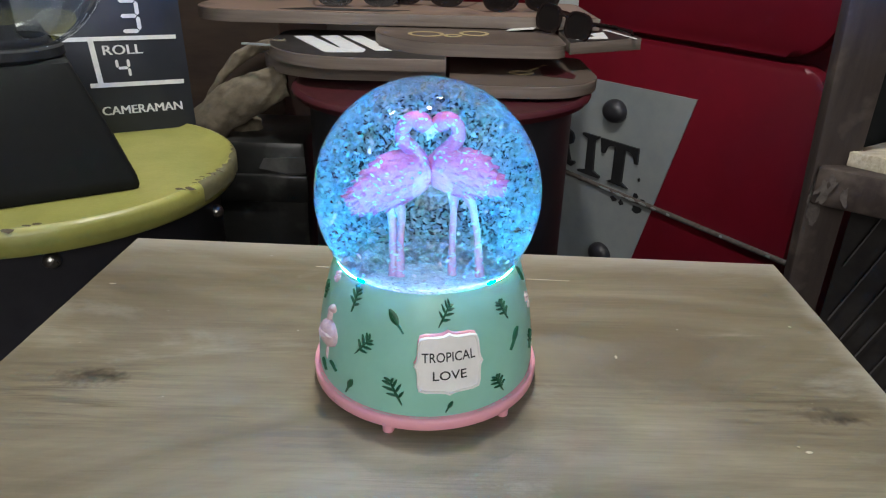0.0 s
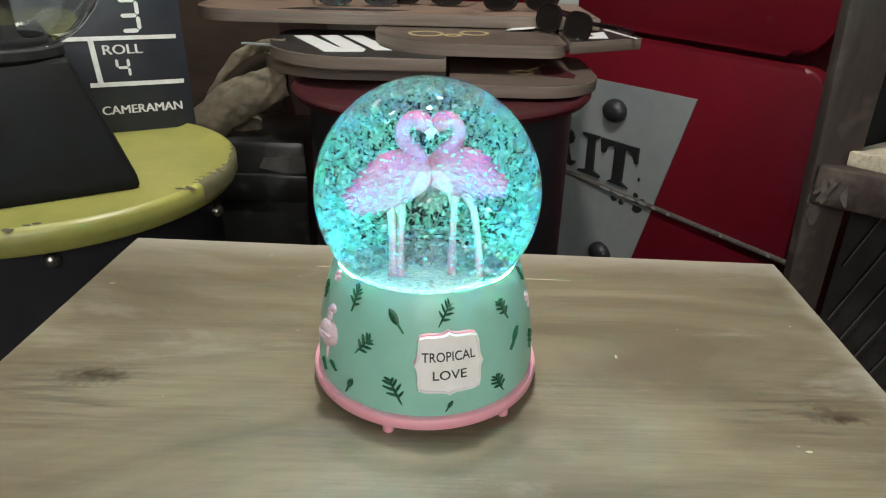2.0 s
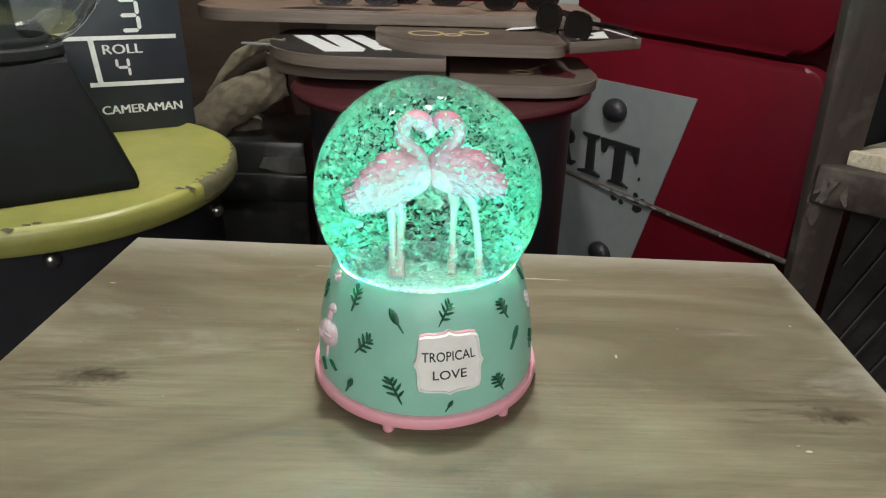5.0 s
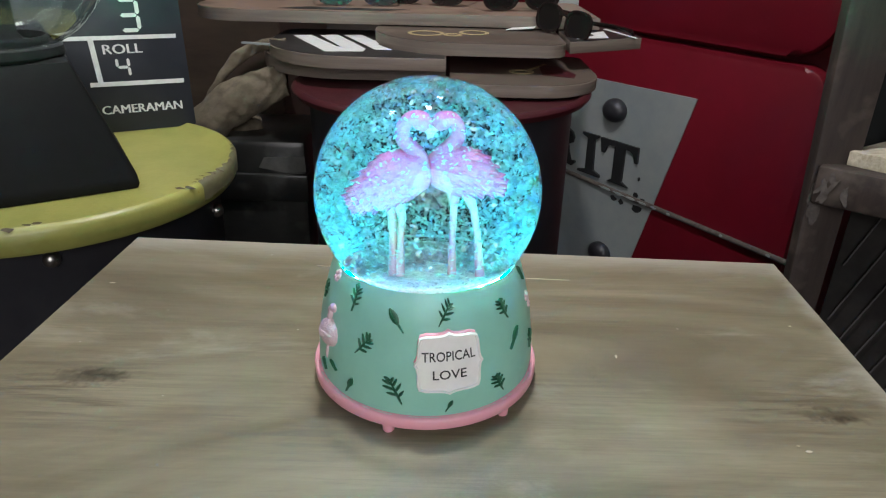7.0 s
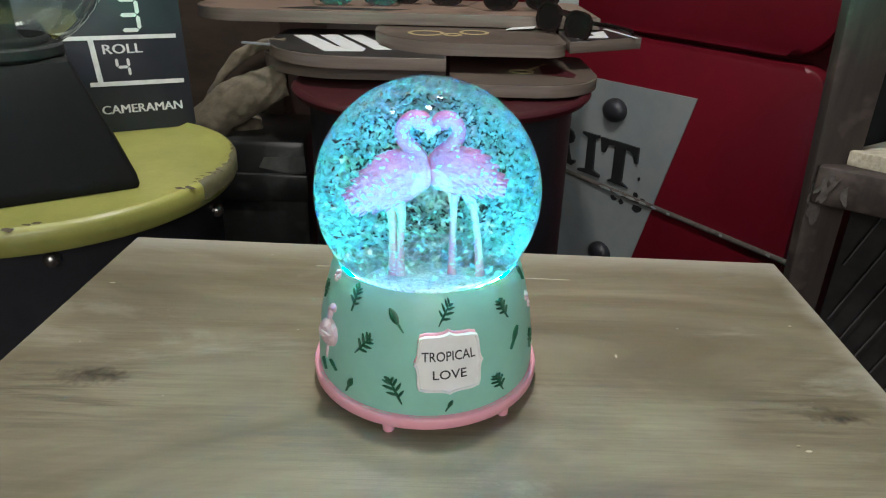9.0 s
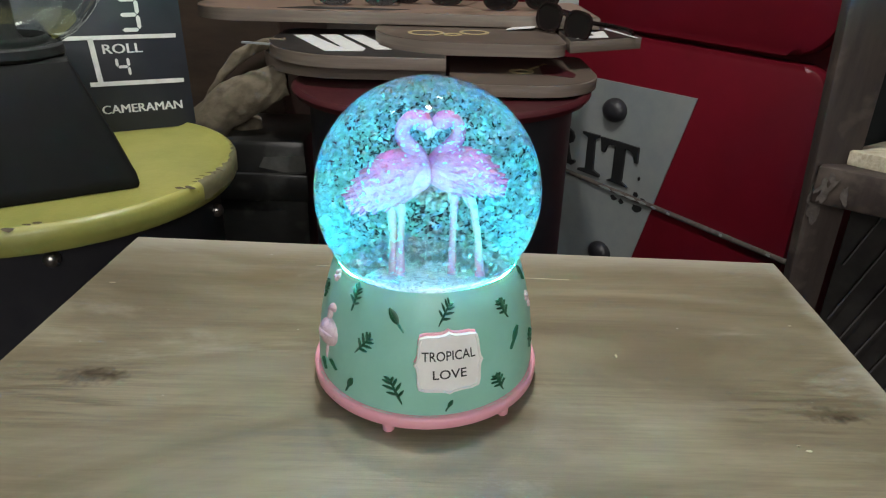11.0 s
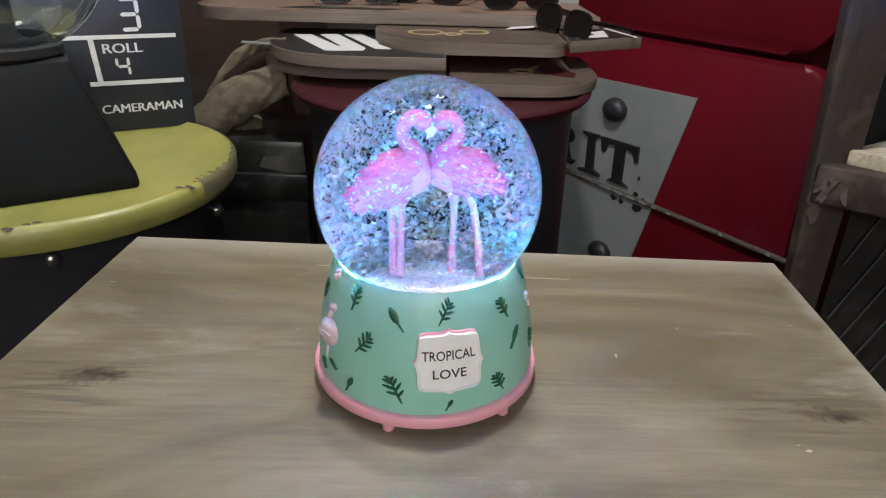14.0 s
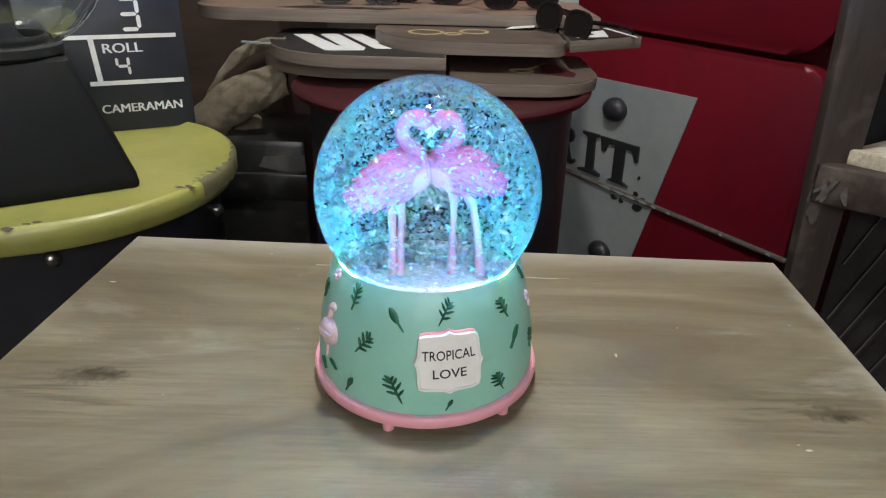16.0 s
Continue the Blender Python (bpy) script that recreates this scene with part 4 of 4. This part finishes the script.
def red_cabinet():
    c = thing("red_cabinet", "red enamelled cabinet with rounded doors and a white lettered sheet", "cabinet", RED_M)
    part("body", box(bmesh.new(), -1.15, .02, -.75, .70, -.45, -.036, .01), M_RED, c, smooth=35)
    part("upper_door", prism(bmesh.new(), rounded(-1.14, .018, .0245, .69, [.02, .075, .03, .02], 8), -.034, 0, .012), M_RED, c, smooth=40)
    part("lower_door", prism(bmesh.new(), rounded(-1.14, .022, -.50, .0135, [.02, .06, .045, .02], 8), -.034, 0, .010), M_RED, c, smooth=40)
    part("plinth", box(bmesh.new(), -1.13, .015, -.745, -.51, -.034, -.004, .004), M_RED, c, smooth=40)
    sheet = part("sheet", prism(bmesh.new(), [(-.60, -.55), (-.3244, -.55), (-.2015, -.0729), (-.60, -.085)], .001, .0035, .0005), M_PANEL, c, "white metal sheet")
    part("rail", tube(bmesh.new(), [(-.62, -.3005, .0055), (-.3, -.3015, .0055), (.032, -.3025, .0055)], [.0050] * 3, 10), M_CHIP, c, "thin scuffed metal rail", smooth=60)
    for x, y in ((-.388, -.1335), (-.379, -.452), (-.545, -.225)):
        bm = bmesh.new()
        bmesh.ops.create_uvsphere(bm, u_segments=20, v_segments=12, radius=.030, matrix=Matrix.Translation((x, y, .006)) @ Matrix.Diagonal((1, .82, .75, 1)))
        part("knob", bm, M_BLACK, c, "black domed knob", smooth=180)
    T = [(-.4164, -.1965), (-.3126, -.1935), (-.311, -.2265), (-.318, -.2265), (-.323, -.212), (-.332, -.206), (-.3470, -.205), (-.3460, -.276), (-.3274, -.2835), (-.3868, -.2835),
         (-.3725, -.276), (-.3738, -.205), (-.390, -.207), (-.397, -.213), (-.4015, -.2266), (-.409, -.2266)]
    I = [(-.4690, -.1973), (-.4215, -.1955), (-.4215, -.2005), (-.4330, -.207), (-.4290, -.274), (-.4091, -.2800), (-.4091, -.2855), (-.4740, -.2870), (-.4740, -.2820), (-.4520, -.276), (-.4525, -.207), (-.4690, -.2020)]
    bowl = [(-.585, -.198), (-.516, -.2005), (-.5010, -.206), (-.4950, -.217), (-.4990, -.230), (-.5120, -.2365), (-.5070, -.255), (-.5000, -.270), (-.4880, -.2680), (-.4850, -.273), (-.4960, -.282), (-.5100, -.280),
            (-.5180, -.262), (-.5290, -.240), (-.5400, -.240), (-.5400, -.276), (-.5250, -.283), (-.585, -.284), (-.570, -.276), (-.570, -.207)]
    for q in (T, I, bowl):
        part("letter", prism(bmesh.new(), q, .0037, .009), M_INK, sheet, "black raised letter")
    rng = random.Random(12)

    def blot(x, y, w, h, mat, label, lift):
        q = [(x + w * math.cos(a) * rng.uniform(.55, 1.1), y + h * math.sin(a) * rng.uniform(.55, 1.1)) for a in [i * math.tau / 11 for i in range(11)]]
        part("paint_flake", prism(bmesh.new(), q, lift, lift + .0006), mat, c, label)
    for x, y, w, h in ((-.363, -.3175, .012, .006), (-.342, -.3190, .008, .007), (-.2985, -.3200, .017, .009), (-.306, -.2920, .010, .007), (-.285, -.2970, .007, .005), (-.3033, -.2571, .004, .0045), (-.470, -.3020, .020, .006)):
        blot(x, y, w, h, M_INK, "dark flaked blotch", .0039)
    for x, w in ((-.385, .022), (-.345, .018), (-.312, .016), (-.280, .014), (-.252, .008), (-.215, .006), (-.095, .004), (.000, .005)):
        blot(x, -.3010, w, .0034, M_PANEL, "white paint left on the rail", .0101)


# ---- timber stand with wire mesh ----
def timber_stand():
    t = thing("timber_stand", "dark chipped timber stand with wire mesh", "stand")
    bm = box(bmesh.new(), .421, .472, .452, .470, -.75, .55, .002)
    for v in bm.verts:
        if v.co.x < .447:
            v.co.x -= .047 * v.co.z
    part("post", bm, M_POST, t, smooth=40)
    m = pose(.458, .446, -.064, 0, 0, -38)
    bm = box(bmesh.new(), -.026, .42, -.022, .050, -.014, .030, .003)
    bmesh.ops.transform(bm, matrix=m, verts=bm.verts)
    part("cross_beam", bm, M_POST, t, smooth=40)
    # Dark sheet added for the unlit space behind the mesh.
    bm = box(bmesh.new(), .012, .42, .026, .04, -.68, -.022, .001)
    bmesh.ops.transform(bm, matrix=m, verts=bm.verts)
    part("dark_backing", bm, M_FACE, t)
    # Second dark sheet, added to cover the cabinet where only darkness belongs.
    bm = box(bmesh.new(), -.012, .42, .12, .134, -.020, .55, .001)
    bmesh.ops.transform(bm, matrix=m, verts=bm.verts)
    part("dark_backing", bm, M_CHAR, t)
    for k in range(22):
        x0 = -.18 + k * .026
        line = [(x0 + .20 * w / 24, .0225, -.62 + .60 * w / 24) for w in range(25)]
        pts = [q for q in line if .015 <= q[0] <= .42]
        if len(pts) > 1:
            bm = tube(bmesh.new(), pts, [.0010] * len(pts), 6)
            bmesh.ops.transform(bm, matrix=m, verts=bm.verts)
            part("wire", bm, M_WIRE, t)
    rng = random.Random(3)
    for k in range(9):
        bm = bmesh.new()
        w, h = rng.uniform(.003, .007), rng.uniform(.006, .016)
        q = [(w * math.cos(a) * rng.uniform(.85, 1), h * math.sin(a) * rng.uniform(.85, 1)) for a in [i * math.tau / 9 for i in range(9)]]
        bm2 = prism(bm, q, 0, .0006)
        bmesh.ops.transform(bm2, matrix=Matrix.Translation((.4270 + rng.uniform(0, .016), .4519 - k * .0002, -.045 + rng.uniform(-.05, .02))) @ pose(0, 0, 0, 90), verts=bm2.verts)
        part("paint_flake", bm2, M_CHIP, t, "pale chipped paint")
    for k in range(7):
        n = 8
        w, h = rng.uniform(.003, .007), rng.uniform(.008, .018)
        q = [(w * math.cos(i * math.tau / n) * rng.uniform(.3, 1.1), h * math.sin(i * math.tau / n) * rng.uniform(.4, 1.1)) for i in range(n)]
        bm = prism(bmesh.new(), q, 0, .0004)
        spot = Matrix.Translation((-.022 + rng.uniform(0, .030), -.0221 - k * .0002, rng.uniform(-.012, .020)))
        bmesh.ops.transform(bm, matrix=m @ spot @ pose(0, 0, 0, 90) @ pose(0, 0, 0, 0, 0, rng.uniform(-30, 30)), verts=bm.verts)
        part("paint_flake", bm, M_CHIP, t, "pale chipped paint")
    # plank on the beam
    c = Vector((.4570, .4500))
    back, along = Vector((.843, .537)) * .11, Vector((.731, -.682)) * .30
    q = [c + along * i / 12 for i in range(13)] + [c + along + back * i / 5 for i in range(1, 6)]
    q += [c + back + along * i / 12 for i in range(11, -1, -1)] + [c + back * i / 5 for i in range(4, 0, -1)]
    q = [p + Vector(noise.noise_vector((p.x * 90, p.y * 90, 1.0))[:2]) * .003 for p in q]
    bm = prism(bmesh.new(), [(p.x, p.y) for p in q], -.0338, -.0172, .0012)
    for v in bm.verts:
        if v.co.z > -.02:
            v.co.z += noise.noise(v.co * 45) * .0016
    solid("plank", bm, M_CREAM, "rough whitewashed plank on the timber stand", "plank", smooth=50)


# ---- soft things behind ----
def sacking():
    k = thing("sacking", "crumpled beige sacking heaped behind the drums", "cloth", pose(-.30, .66, -.75))
    # x, z, half width, half depth along each fold
    folds = (((-.075, .010, .045, .030), (-.070, .300, .050, .030), (-.060, .560, .046, .028), (-.046, .655, .036, .024), (-.015, .700, .030, .021), (.030, .726, .027, .018), (.066, .744, .024, .014), (.086, .748, .018, .008)),
             ((-.090, .010, .030, .020), (-.085, .400, .034, .020), (-.055, .655, .018, .014), (-.038, .700, .009, .009), (-.018, .738, .007, .007), (.012, .770, .008, .006), (.045, .790, .008, .005), (.085, .798, .006, .004)),
             ((-.030, .010, .030, .024), (-.020, .400, .040, .026), (.000, .600, .040, .024), (.010, .660, .030, .020), (.020, .690, .012, .010)))
    for n, rows in enumerate(folds):
        line = smooth_line([(x, .02 * n, z) for x, z, _, _ in rows], 12)
        size = smooth_line([(w, d) for _, _, w, d in rows], 12)
        bm = tube(bmesh.new(), line, [(float(a), float(b)) for a, b in size], 36)
        for v in bm.verts:
            v.co += noise.noise_vector(v.co * 16) * .007 + noise.noise_vector(v.co * 70) * .0022
            v.co.y += abs(noise.noise((v.co.x * 55 - v.co.z * 40, n * 3, v.co.z * 7))) * .012
            v.co.z = max(0, v.co.z)
        part("fold", bm, M_CLOTH, k, smooth=80)
    c = thing("storage_case", "dark grey case with a painted reflection between the drums", "case")
    part("body", box(bmesh.new(), -.345, -.190, .640, .80, -.75, -.080, .010), M_CASE, c, smooth=40)
    part("lid", box(bmesh.new(), -.350, -.188, .634, .805, -.170, -.128, .004), M_CASE, c, smooth=40)
    # Pale plate that paints a reflection onto the dark case.
    part("label", prism(bmesh.new(), [(-.250, -.104), (-.192, -.101), (-.191, -.124), (-.220, -.126), (-.258, -.119)], 0, .0008, m=pose(0, .639, 0, 90)), M_REFLECTION, c, "pale patch painted as a reflection")
    b = thing("cardboard_box", "tall brown cardboard box against the wall", "box")
    part("carton", box(bmesh.new(), -.95, -.30, 1.00, 1.50, -.75, .42, .004), M_CARD, b)
    part("flap", box(bmesh.new(), -.95, -.30, .985, .998, .25, .42, .002), M_CARD, b)


shell()
table()
snow_globe()
yellow_drum()
plasma_lamp()
clapper_clock()
boards()
all_sunglasses()
red_cabinet()
timber_stand()
sacking()


# ---- what moves ----
def motions():
    """The lights rise and sink; the glitter swirls in the ball in eleven swarms."""
    shown = {"green_led": ((0, .62), (1.0, .70), (1.5, .76), (2.5, .82), (3.3, .80), (4.4, .80), (5.5, .90), (7, 1.0), (9, 1.0), (11.5, .84), (12.5, .66), (14, .54), (15, .56), (16, .64)),
             "blue_led": ((0, 1.06), (1.0, .80), (2.0, .42), (2.7, .20), (3.2, .0), (4.4, .0), (5.4, .4), (6.3, .66), (7, .74), (9, .82), (11.5, .86), (14, .94), (16, .90)),
             "red_led": ((0, .06), (1.5, .10), (3.0, .0), (9.0, .0), (10.5, .04), (11.8, .14), (12.5, .25), (13.5, .36), (14.5, .42), (15.2, .36), (16, .28))}
    for name, rows in shown.items():
        for ob, low, rise in LEDS[name]:
            x, y, _ = ob.location
            walk(ob, [(t, pose(x, y, low + rise * h)) for t, h in rows])
    for k, ob in enumerate(SWARMS):
        rng = random.Random(70 + k)
        speed = rng.uniform(95, 150)
        lean, turn = rng.uniform(1, 5), rng.uniform(0, 360)
        rows = []
        for i in range(33):
            t = i * 0.5
            a = (turn + speed * t + 12 * math.sin(t * 1.3 + k)) % 360
            spin = pose(0, 0, 0, 0, 0, a) if k < 4 else pose(0, 0, 0, 0, a if k % 2 else -a, 0)
            rows.append((t, Matrix.Translation((0, 0, BALL_Z)) @ pose(0, 0, 0, lean * math.sin(t * .9 + k), 0, lean * math.cos(t * .7 + k)) @ spin))
        walk(ob, rows)


motions()
